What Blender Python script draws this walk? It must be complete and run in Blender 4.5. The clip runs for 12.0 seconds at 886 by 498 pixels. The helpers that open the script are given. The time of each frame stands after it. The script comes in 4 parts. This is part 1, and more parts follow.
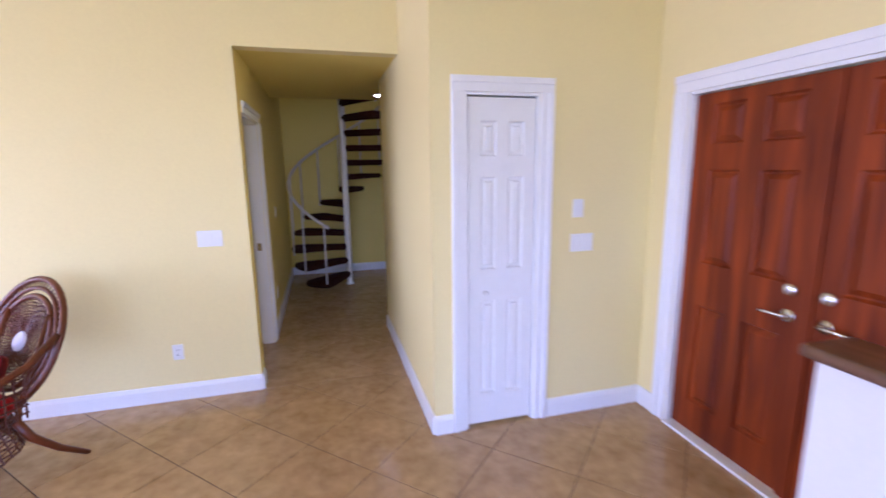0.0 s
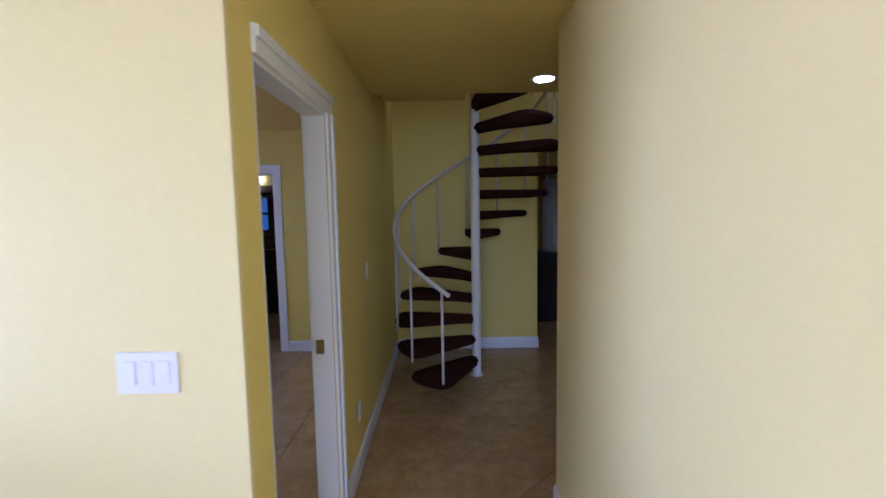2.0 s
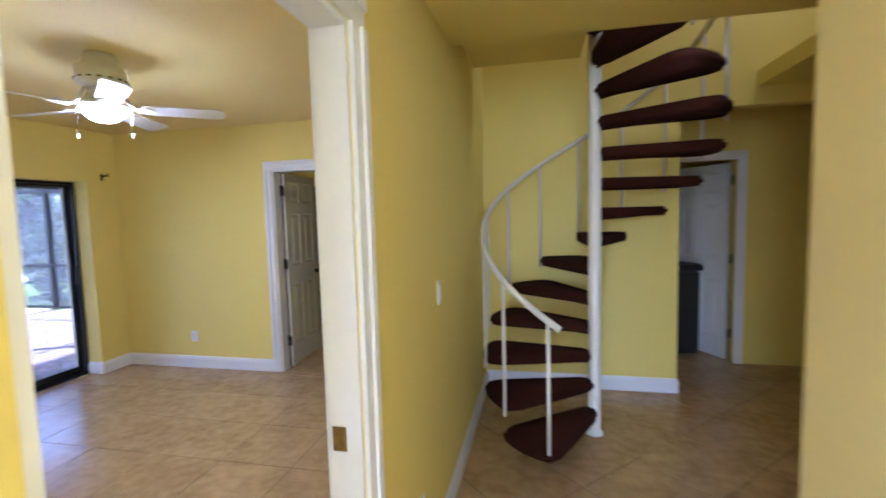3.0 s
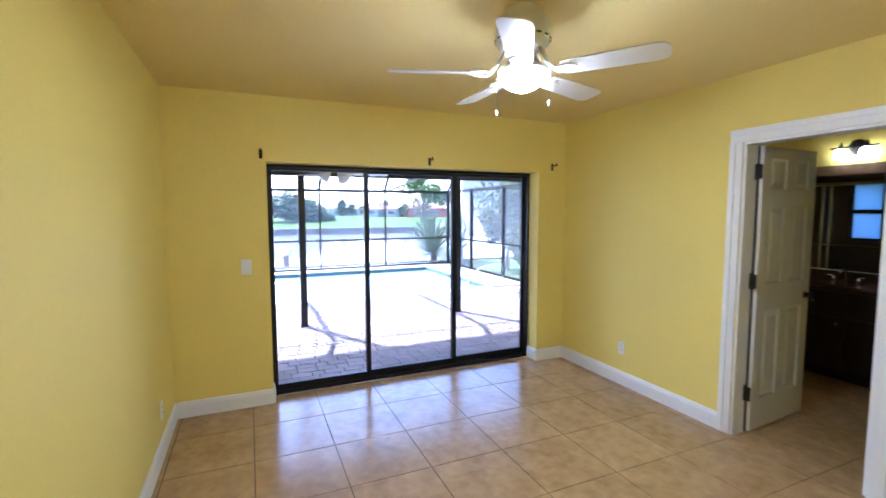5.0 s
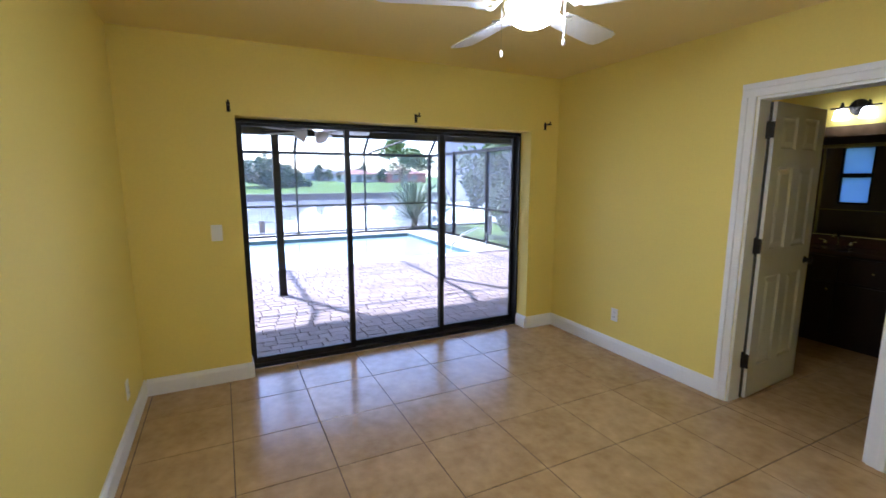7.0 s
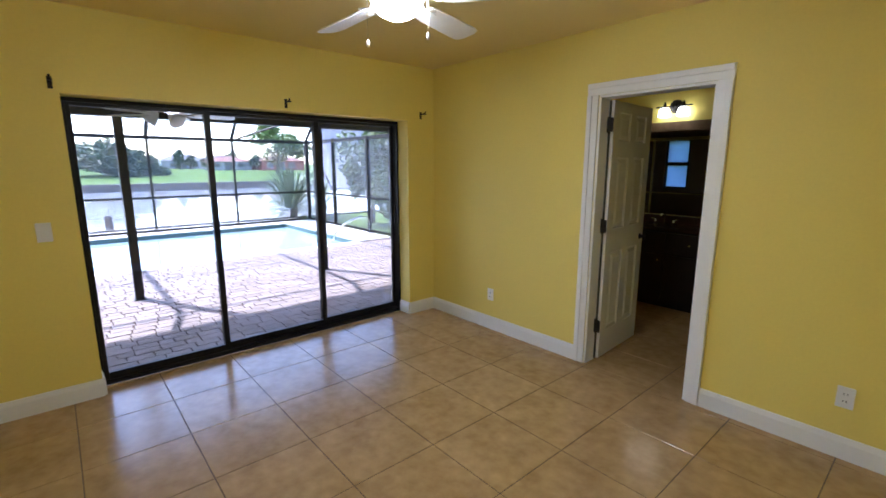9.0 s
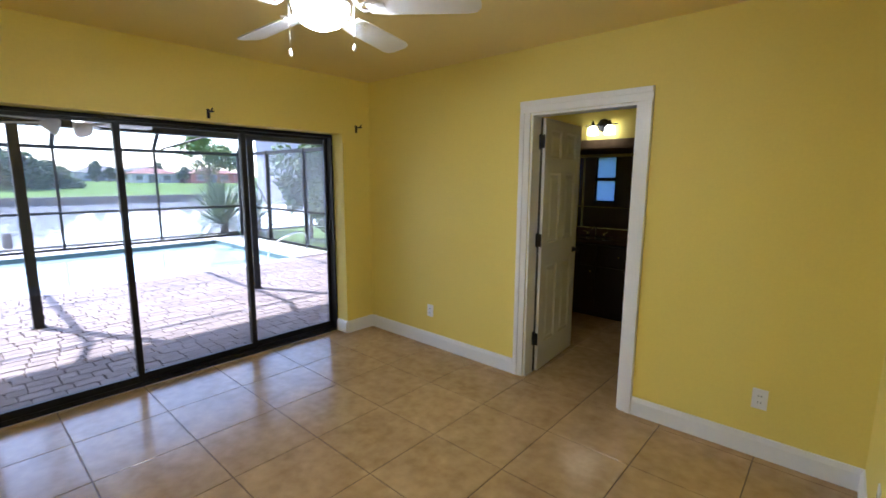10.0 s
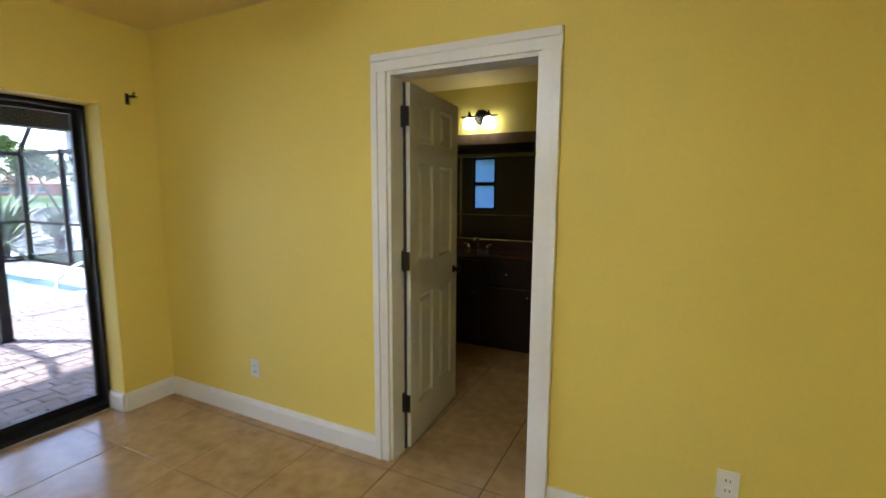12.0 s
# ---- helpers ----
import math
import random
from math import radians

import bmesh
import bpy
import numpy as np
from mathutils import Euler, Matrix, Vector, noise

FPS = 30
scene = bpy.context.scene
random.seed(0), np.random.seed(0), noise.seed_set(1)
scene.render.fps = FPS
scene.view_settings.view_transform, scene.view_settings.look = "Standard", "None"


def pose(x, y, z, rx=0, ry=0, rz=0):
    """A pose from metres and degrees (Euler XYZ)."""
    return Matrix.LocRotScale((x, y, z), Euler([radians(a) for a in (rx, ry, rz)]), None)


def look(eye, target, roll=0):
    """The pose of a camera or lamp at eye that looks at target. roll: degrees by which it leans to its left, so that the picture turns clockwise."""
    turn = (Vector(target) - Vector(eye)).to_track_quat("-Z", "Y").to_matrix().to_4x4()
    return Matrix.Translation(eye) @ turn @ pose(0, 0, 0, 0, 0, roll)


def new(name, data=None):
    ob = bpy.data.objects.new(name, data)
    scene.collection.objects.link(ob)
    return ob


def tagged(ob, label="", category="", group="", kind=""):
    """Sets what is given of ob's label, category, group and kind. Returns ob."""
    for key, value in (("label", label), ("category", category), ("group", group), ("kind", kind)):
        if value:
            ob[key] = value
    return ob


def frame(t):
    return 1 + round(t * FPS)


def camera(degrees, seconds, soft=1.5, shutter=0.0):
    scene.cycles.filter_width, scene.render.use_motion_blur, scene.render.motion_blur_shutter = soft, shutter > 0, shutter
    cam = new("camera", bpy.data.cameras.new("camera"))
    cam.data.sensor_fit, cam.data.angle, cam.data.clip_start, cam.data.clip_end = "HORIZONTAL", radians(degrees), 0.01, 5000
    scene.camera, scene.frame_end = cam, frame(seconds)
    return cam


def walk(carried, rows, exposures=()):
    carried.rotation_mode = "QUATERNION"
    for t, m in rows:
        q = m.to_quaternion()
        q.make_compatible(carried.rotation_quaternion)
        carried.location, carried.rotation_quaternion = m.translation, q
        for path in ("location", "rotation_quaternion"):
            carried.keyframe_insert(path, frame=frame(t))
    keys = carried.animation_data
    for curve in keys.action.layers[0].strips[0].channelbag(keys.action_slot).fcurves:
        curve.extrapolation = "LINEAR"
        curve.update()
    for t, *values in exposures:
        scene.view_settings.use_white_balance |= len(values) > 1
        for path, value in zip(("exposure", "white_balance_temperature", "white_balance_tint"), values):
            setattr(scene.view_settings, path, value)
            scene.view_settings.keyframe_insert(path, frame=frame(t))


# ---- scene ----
cam = camera(89.6, 12.0, 1.5, 0.4)
PATH = [
    (0, (-0.033, -0.116, 1.669), (0.476, 1.784, 1.306), -0.8),
    (0.5, (-0.097, 0.436, 1.629), (0.115, 2.401, 1.324), -1.2),
    (1, (-0.088, 0.996, 1.619), (0.024, 2.979, 1.387), -1.3),
    (1.5, (-0.035, 1.584, 1.622), (-0.003, 3.574, 1.424), -1.2),
    (2, (-0.017, 2.167, 1.619), (-0.018, 4.159, 1.436), -1.0),
    (2.5, (0.012, 2.707, 1.591), (-0.048, 4.699, 1.428), -1.2),
    (3, (-0.081, 3.189, 1.569), (-0.502, 5.138, 1.412), -1.5),
    (3.5, (-0.233, 3.576, 1.588), (-1.094, 5.374, 1.434), -1.8),
    (3.7, (-0.316, 3.698, 1.587), (-1.384, 5.382, 1.433), -1.9),
    (5.3, (-0.734, 4.149, 1.577), (-2.596, 4.853, 1.39), -0.0),
    (5.5, (-0.777, 4.157, 1.575), (-2.645, 4.843, 1.373), 0.0),
    (6, (-0.863, 4.146, 1.557), (-2.727, 4.83, 1.315), -0.0),
    (6.5, (-0.905, 4.139, 1.545), (-2.734, 4.901, 1.267), 0.0),
    (7, (-0.917, 4.144, 1.544), (-2.69, 5.014, 1.228), 0.0),
    (9, (-0.872, 4.163, 1.555), (-2.357, 5.45, 1.185), 0.0),
    (9.5, (-0.876, 4.194, 1.566), (-2.284, 5.569, 1.211), 0.2),
    (10, (-0.891, 4.243, 1.565), (-2.205, 5.718, 1.254), 0.3),
    (10.5, (-0.964, 4.366, 1.532), (-2.168, 5.939, 1.258), 0.7),
    (11, (-1.1, 4.573, 1.497), (-2.168, 6.245, 1.244), 0.8),
    (11.5, (-1.26, 4.867, 1.491), (-2.222, 6.602, 1.235), 0.6),
    (12, (-1.406, 5.282, 1.463), (-2.283, 7.061, 1.208), 0.3),
]
EXPOSURES = [(0, 2.6, 4800, 42), (1.5, 2.48, 4550, 38), (2.0, 2.7, 4500, 34), (2.5, 3.3, 4700, 30), (3.0, 4.1, 4850, 24), (3.5, 4.5, 5000, 19), (3.7, 4.5, 5100, 18), (5.3, 4.12, 5100, 16), (7.0, 3.66, 5350, 15), (9.5, 3.58, 5650, 12), (12, 3.8, 5950, 8)]
walk(cam, [(t, look(eye, target, roll)) for t, eye, target, roll in PATH], EXPOSURES)

# ---- daylight and lamps ----
SUN_DIR = Vector((-0.89 * math.cos(radians(51)), -0.46 * math.cos(radians(51)), math.sin(radians(51)))).normalized()
world = bpy.data.worlds.new("world")
scene.world = world
world.use_nodes = True
wn = world.node_tree
sky = wn.nodes.new("ShaderNodeTexSky")
sky.sky_type = "NISHITA"
sky.sun_disc = False
sky.sun_elevation = radians(51)
sky.sun_rotation = math.atan2(SUN_DIR.x, SUN_DIR.y)
wn.nodes["Background"].inputs["Strength"].default_value = 0.15
wn.links.new(sky.outputs[0], wn.nodes["Background"].inputs["Color"])


def lamp(name, kind, energy, matrix, color=(1, 1, 1), size=None, size_y=None):
    data = bpy.data.lights.new(name, kind)
    data.energy, data.color = energy, color
    if kind == "AREA":
        data.shape, data.size, data.size_y = "RECTANGLE", size, size_y
    elif kind == "SUN":
        data.angle = radians(0.6)
    else:
        data.shadow_soft_size = size
    ob = new(name, data)
    ob.matrix_world = matrix
    return ob


lamp("sun", "SUN", 2.3, look(SUN_DIR * 50, (0, 0, 0)), (1, 0.95, 0.88))
# skylight through the great windows of the living room, out of view
lamp("window_light_south", "AREA", 14, look((-1.2, -4.55, 1.7), (-1.2, 0, 1.55)), (0.95, 0.96, 1), 5.5, 2.3)
lamp("window_light_west", "AREA", 28, look((-5.95, 1.1, 1.35), (0, 1.1, 1.3)), (0.95, 0.96, 1), 3.8, 2.1)
# unseen lamp added for light from above; the shaft has no window
lamp("fill_light_stairwell", "AREA", 0.7, look((1.9, 6.46, 4.2), (0, 6.46, 3.0)), (0.95, 0.97, 1), 1.2, 1.0)


# ---- materials ----
def material(name, color, rough=0.5, spread=0.06, grain=30.0, bump=0.05, metal=0.0, large=1.5, second=None, coat=0.0,
             by_object=0.0, by_island=0.0, bump_scale=None, spec=0.5):
    """A surface with two scales of variation, and a fine relief."""
    m = bpy.data.materials.new(name)
    m.use_nodes = True
    n, l = m.node_tree.nodes, m.node_tree.links
    p = n["Principled BSDF"]
    p.inputs["Roughness"].default_value, p.inputs["Metallic"].default_value = rough, metal
    p.inputs["Coat Weight"].default_value = coat
    p.inputs["Specular IOR Level"].default_value = spec
    co = n.new("ShaderNodeTexCoord")
    geo = n.new("ShaderNodeNewGeometry")
    big, fine = n.new("ShaderNodeTexNoise"), n.new("ShaderNodeTexNoise")
    for tex, scale, detail in ((big, large, 3), (fine, grain, 6)):
        tex.inputs["Scale"].default_value, tex.inputs["Detail"].default_value = scale, detail
        l.new(geo.outputs["Position"], tex.inputs["Vector"])
    add = n.new("ShaderNodeMath")
    add.operation = "ADD"
    l.new(big.outputs["Fac"], add.inputs[0])
    l.new(fine.outputs["Fac"], add.inputs[1])
    last = add
    for amount, node, socket in ((by_object, "ShaderNodeObjectInfo", "Random"), (by_island, "ShaderNodeNewGeometry", "Random Per Island")):
        if amount:
            src = n.new(node)
            mul = n.new("ShaderNodeMath")
            mul.operation = "MULTIPLY_ADD"
            mul.inputs[1].default_value = amount
            l.new(src.outputs[socket], mul.inputs[0])
            l.new(last.outputs[0], mul.inputs[2])
            last = mul
    top = 1.0 + 0.5 * (by_object + by_island)
    span = n.new("ShaderNodeMapRange")
    span.inputs["From Min"].default_value, span.inputs["From Max"].default_value = top - 0.45 - 0.5 * (by_object + by_island), top + 0.45 + 0.5 * (by_object + by_island)
    l.new(last.outputs[0], span.inputs["Value"])
    mix = n.new("ShaderNodeMix")
    mix.data_type = "RGBA"
    dark = tuple(c * (1 - spread) for c in color)
    light = second or tuple(min(1, c * (1 + spread)) for c in color)
    mix.inputs["A"].default_value, mix.inputs["B"].default_value = (*dark, 1), (*light, 1)
    l.new(span.outputs[0], mix.inputs["Factor"])
    l.new(mix.outputs["Result"], p.inputs["Base Color"])
    if bump:
        relief = n.new("ShaderNodeTexNoise")
        relief.inputs["Scale"].default_value, relief.inputs["Detail"].default_value = bump_scale or grain * 3, 4
        l.new(geo.outputs["Position"], relief.inputs["Vector"])
        b = n.new("ShaderNodeBump")
        b.inputs["Strength"].default_value, b.inputs["Distance"].default_value = bump, 0.01
        l.new(relief.outputs["Fac"], b.inputs["Height"])
        l.new(b.outputs[0], p.inputs["Normal"])
    return m


def wood_material(name, dark, light, rough, along="Z", scale=14.0):
    """Long grain along one axis."""
    m = bpy.data.materials.new(name)
    m.use_nodes = True
    n, l = m.node_tree.nodes, m.node_tree.links
    p = n["Principled BSDF"]
    p.inputs["Roughness"].default_value = rough
    geo, stretch = n.new("ShaderNodeNewGeometry"), n.new("ShaderNodeMapping")
    stretch.inputs["Scale"].default_value = tuple(0.08 if a == along else 1.0 for a in "XYZ")
    tex = n.new("ShaderNodeTexNoise")
    tex.inputs["Scale"].default_value, tex.inputs["Detail"].default_value, tex.inputs["Distortion"].default_value = scale, 8, 0.6
    ramp = n.new("ShaderNodeMix")
    ramp.data_type = "RGBA"
    ramp.inputs["A"].default_value, ramp.inputs["B"].default_value = (*dark, 1), (*light, 1)
    span = n.new("ShaderNodeMapRange")
    span.inputs["From Min"].default_value, span.inputs["From Max"].default_value = 0.3, 0.7
    l.new(geo.outputs["Position"], stretch.inputs["Vector"])
    l.new(stretch.outputs[0], tex.inputs["Vector"])
    l.new(tex.outputs["Fac"], span.inputs["Value"])
    l.new(span.outputs[0], ramp.inputs["Factor"])
    l.new(ramp.outputs["Result"], p.inputs["Base Color"])
    b = n.new("ShaderNodeBump")
    b.inputs["Strength"].default_value, b.inputs["Distance"].default_value = 0.08, 0.004
    l.new(tex.outputs["Fac"], b.inputs["Height"])
    l.new(b.outputs[0], p.inputs["Normal"])
    return m


def glow(name, color, strength):
    m = bpy.data.materials.new(name)
    m.use_nodes = True
    p = m.node_tree.nodes["Principled BSDF"]
    p.inputs["Base Color"].default_value = (*color, 1)
    p.inputs["Emission Color"].default_value, p.inputs["Emission Strength"].default_value = (*color, 1), strength
    return m


def glass_material(name, tint=(1, 1, 1), rough=0.0):
    """Thin pane: clear, or frosted where rough, with a mirror's gloss at grazing angles."""
    m = bpy.data.materials.new(name)
    m.use_nodes = True
    n, l = m.node_tree.nodes, m.node_tree.links
    clear = n.new("ShaderNodeBsdfTranslucent" if rough else "ShaderNodeBsdfTransparent")
    shine, fres, mix = n.new("ShaderNodeBsdfGlossy"), n.new("ShaderNodeFresnel"), n.new("ShaderNodeMixShader")
    clear.inputs["Color"].default_value = (*tint, 1)
    shine.inputs["Roughness"].default_value = rough
    fres.inputs["IOR"].default_value = 1.45
    l.new(fres.outputs[0], mix.inputs[0])
    l.new(clear.outputs[0], mix.inputs[1])
    l.new(shine.outputs[0], mix.inputs[2])
    l.new(mix.outputs[0], n["Material Output"].inputs["Surface"])
    return m


def screen_material(name):
    """Fine insect mesh: mostly open, with grey threads."""
    m = bpy.data.materials.new(name)
    m.use_nodes = True
    n, l = m.node_tree.nodes, m.node_tree.links
    clear, thread, mix = n.new("ShaderNodeBsdfTransparent"), n.new("ShaderNodeBsdfDiffuse"), n.new("ShaderNodeMixShader")
    thread.inputs["Color"].default_value = (0.24, 0.25, 0.28, 1)
    mix.inputs[0].default_value = 0.16
    l.new(clear.outputs[0], mix.inputs[1])
    l.new(thread.outputs[0], mix.inputs[2])
    l.new(mix.outputs[0], n["Material Output"].inputs["Surface"])
    return m


SCREEN = screen_material("grey_insect_screen")
YELLOW = material("yellow_wall_paint", (0.79, 0.645, 0.15), 0.6, 0.035, 60, 0.12, bump_scale=140, large=0.8)
# lit copy of the yellow paint: bright daylight's paling put into the colour
YELLOW_LIT = material("yellow_wall_paint_lit", (0.80, 0.69, 0.32), 0.6, 0.035, 60, 0.12, bump_scale=140, large=0.8)
CEIL = material("pale_yellow_ceiling_paint", (0.80, 0.64, 0.25), 0.75, 0.03, 50, 0.15, bump_scale=90, large=0.7)
WHITE = material("white_trim_paint", (0.80, 0.80, 0.80), 0.35, 0.03, 40, 0.02)
DOORW = material("white_door_paint", (0.78, 0.78, 0.77), 0.38, 0.03, 25, 0.03)
TILE = material("beige_porcelain_tile", (0.35, 0.21, 0.085), 0.2, 0.18, 14, 0.02, large=4.5, by_object=0.12, second=(0.56, 0.38, 0.18))
GROUT = material("brown_grout", (0.10, 0.07, 0.045), 0.9, 0.2, 60, 0.1)
CARPET = material("dark_brown_carpet", (0.042, 0.012, 0.006), 0.95, 0.45, 160, 0.9, bump_scale=350, spec=0.1)
CREAM = material("cream_painted_steel", (0.72, 0.68, 0.58), 0.4, 0.05, 30, 0.02)
BRONZE = material("dark_bronze_aluminium", (0.009, 0.0085, 0.008), 0.45, 0.25, 40, 0.03, spec=0.3)
CAGE = material("bronze_cage_aluminium", (0.015, 0.015, 0.018), 0.6, 0.2, 30, 0.02, spec=0.2)
IRON = material("black_iron", (0.012, 0.010, 0.009), 0.5, 0.3, 60, 0.05, metal=0.5)
PLASTIC = material("white_plastic", (0.80, 0.80, 0.79), 0.3, 0.02, 30, 0.0)
SLOT = material("dark_slot", (0.05, 0.05, 0.05), 0.6, 0.1, 30, 0.0)
NICKEL = material("satin_nickel", (0.72, 0.71, 0.69), 0.25, 0.05, 60, 0.0, metal=1.0)
BRASS = material("aged_brass", (0.35, 0.25, 0.12), 0.35, 0.2, 60, 0.0, metal=1.0)
MAHOGANY = wood_material("red_brown_mahogany", (0.10, 0.0125, 0.0004), (0.28, 0.045, 0.0008), 0.5)
MAHOGANY.node_tree.nodes["Principled BSDF"].inputs["Specular IOR Level"].default_value = 0.25
CAPWOOD = wood_material("brown_stone_cap", (0.09, 0.045, 0.026), (0.17, 0.09, 0.055), 0.3, "Y", 20)
RATTAN = material("red_brown_rattan", (0.12, 0.026, 0.006), 0.35, 0.4, 60, 0.1)
WICKER = material("dark_wicker", (0.09, 0.018, 0.008), 0.45, 0.4, 80, 0.1)
REDCLOTH = material("red_cushion_cloth", (0.34, 0.007, 0.008), 0.85, 0.2, 80, 0.3, bump_scale=300)
PALECLOTH = material("pale_lilac_cloth", (0.55, 0.52, 0.60), 0.9, 0.1, 80, 0.2)
FANWHITE = material("white_fan_enamel", (0.72, 0.71, 0.68), 0.35, 0.04, 30, 0.0)
GLASS = glass_material("clear_glass")
# grey tint added to the clear panes to tone down the bright outdoors
DIMGLASS = glass_material("view_dimming_glass", (0.68, 0.68, 0.72))
GLOBE = glow("lit_frosted_globe", (0.93, 0.96, 1.0), 11.0)
CANLIT = glow("lit_can_lens", (1.0, 0.97, 0.92), 7.0)
VANLIT = glow("lit_vanity_shade", (1.0, 0.99, 0.93), 0.8)
DARKWOOD = wood_material("espresso_cabinet_wood", (0.006, 0.002, 0.0015), (0.016, 0.005, 0.003), 0.4)
GRANITE = material("dark_red_granite", (0.03, 0.018, 0.015), 0.15, 0.7, 130, 0.0, second=(0.16, 0.08, 0.06))
BROWNTILE = material("brown_slate_tile", (0.13, 0.075, 0.038), 0.35, 0.4, 18, 0.1, by_object=0.6, second=(0.24, 0.15, 0.08))
FROST = glass_material("frosted_glass", (0.36, 0.46, 0.62), 0.3)
BLACKP = material("black_plastic", (0.010, 0.010, 0.011), 0.45, 0.2, 40, 0.05)
PAVER = material("red_grey_paver", (0.165, 0.112, 0.097), 0.85, 0.35, 40, 0.3, by_object=0.9, by_island=0.9, second=(0.35, 0.295, 0.27))
PAVERJOINT = material("paver_joint_sand", (0.16, 0.12, 0.10), 0.95, 0.2, 60, 0.2)
COPING = material("pale_pool_coping", (0.62, 0.58, 0.52), 0.7, 0.1, 40, 0.1)
POOLTILE = material("blue_pool_plaster", (0.10, 0.17, 0.17), 0.5, 0.15, 10, 0.05)
STUCCO = material("cream_stucco", (0.62, 0.54, 0.38), 0.9, 0.06, 60, 0.3)
SOFFIT = material("grey_soffit_paint", (0.30, 0.28, 0.27), 0.8, 0.08, 30, 0.05)
GRASS = material("lawn_grass", (0.085, 0.17, 0.03), 0.95, 0.3, 3, 0.4, large=0.08, second=(0.14, 0.22, 0.05), spec=0.1)
SEAWALL = material("weathered_seawall_concrete", (0.16, 0.13, 0.11), 0.9, 0.3, 4, 0.2, large=0.4)
LEAF = material("green_leaves", (0.07, 0.14, 0.035), 0.6, 0.4, 4, 0.0, by_island=0.8, second=(0.24, 0.34, 0.11))
PALELEAF = material("pale_green_leaves", (0.12, 0.20, 0.06), 0.6, 0.4, 4, 0.0, by_island=0.8, second=(0.30, 0.40, 0.16))
DARKLEAF = material("dark_green_leaves", (0.05, 0.105, 0.035), 0.65, 0.4, 3, 0.0, by_island=0.8, second=(0.11, 0.18, 0.065))
AGAVE = material("grey_green_blades", (0.17, 0.23, 0.13), 0.6, 0.3, 8, 0.0, by_island=0.5)
BARK = material("grey_brown_bark", (0.16, 0.12, 0.09), 0.95, 0.35, 14, 0.6)
ROOFGREY = material("grey_roof_shingle", (0.22, 0.21, 0.22), 0.9, 0.2, 5, 0.2)
ROOFRED = material("red_brown_roof_tile", (0.27, 0.13, 0.10), 0.9, 0.2, 5, 0.2)
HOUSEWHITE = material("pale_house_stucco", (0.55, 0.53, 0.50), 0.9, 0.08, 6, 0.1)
# stucco colour darkened to hold the dimness of the view through the screen
HOUSEDIMMED = material("screen_dimmed_stucco", (0.24, 0.24, 0.27), 0.9, 0.12, 6, 0.1)
HOUSERED = material("red_house_stucco", (0.45, 0.14, 0.11), 0.9, 0.1, 6, 0.1)
HOUSEGLASS = material("dark_window_glass", (0.08, 0.10, 0.12), 0.1, 0.2, 6, 0.0)


def water_material(name, color, wave, strength):
    m = material(name, color, 0.04, 0.1, 2, strength, bump_scale=wave, large=0.2)
    return m


# both base colours are paled to carry the bright sky's reflection
CANAL = water_material("canal_water", (0.48, 0.50, 0.51), 0.6, 0.9)
POOLWATER = water_material("pool_water", (0.36, 0.48, 0.46), 3.0, 0.22)

# ---- small builders ----
def box(bm, lo, hi, bevel=0.0, m=None):
    """A box between two corners, added to bm, with its edges broken by bevel."""
    made = bmesh.ops.create_cube(bm, size=1.0)["verts"]
    size = [b - a for a, b in zip(lo, hi)]
    mid = [(a + b) / 2 for a, b in zip(lo, hi)]
    for v in made:
        v.co = Vector((v.co.x * size[0] + mid[0], v.co.y * size[1] + mid[1], v.co.z * size[2] + mid[2]))
    if bevel:
        edges = {e for v in made for e in v.link_edges}
        out = bmesh.ops.bevel(bm, geom=list(edges), offset=bevel, segments=2, affect="EDGES", profile=0.6)
        made = list({v for f in out["faces"] for v in f.verts} | {v for v in made if v.is_valid})
    if m is not None:
        bmesh.ops.transform(bm, matrix=m, verts=made)
    return bm


def boxed(lo, hi, bevel=0.0, m=None):
    return box(bmesh.new(), lo, hi, bevel, m)


def lathe(bm, profile, center=(0, 0, 0), seg=24):
    """Turns a list of (radius, height) round z."""
    rings = []
    for r, z in profile:
        rings.append([bm.verts.new((center[0] + r * math.cos(2 * math.pi * i / seg), center[1] + r * math.sin(2 * math.pi * i / seg), center[2] + z)) for i in range(seg)])
    for a, b in zip(rings, rings[1:]):
        for i in range(seg):
            bm.faces.new((a[i], a[(i + 1) % seg], b[(i + 1) % seg], b[i]))
    bm.faces.new(list(reversed(rings[0])))
    bm.faces.new(rings[-1])
    return bm


def tube(bm, points, radius, seg=8, radii=None):
    """A round bar along points."""
    pts = [Vector(p) for p in points]
    rings = []
    for i, p in enumerate(pts):
        d = (pts[min(i + 1, len(pts) - 1)] - pts[max(i - 1, 0)]).normalized()
        side = d.cross(Vector((0, 0, 1)))
        side = side.normalized() if side.length > 0.05 else Vector((1, 0, 0))
        up = side.cross(d).normalized()
        r = radii[i] if radii else radius
        rings.append([bm.verts.new(p + r * (math.cos(2 * math.pi * k / seg) * side + math.sin(2 * math.pi * k / seg) * up)) for k in range(seg)])
    for a, b in zip(rings, rings[1:]):
        for k in range(seg):
            bm.faces.new((a[k], a[(k + 1) % seg], b[(k + 1) % seg], b[k]))
    bm.faces.new(list(reversed(rings[0])))
    bm.faces.new(rings[-1])
    return bm


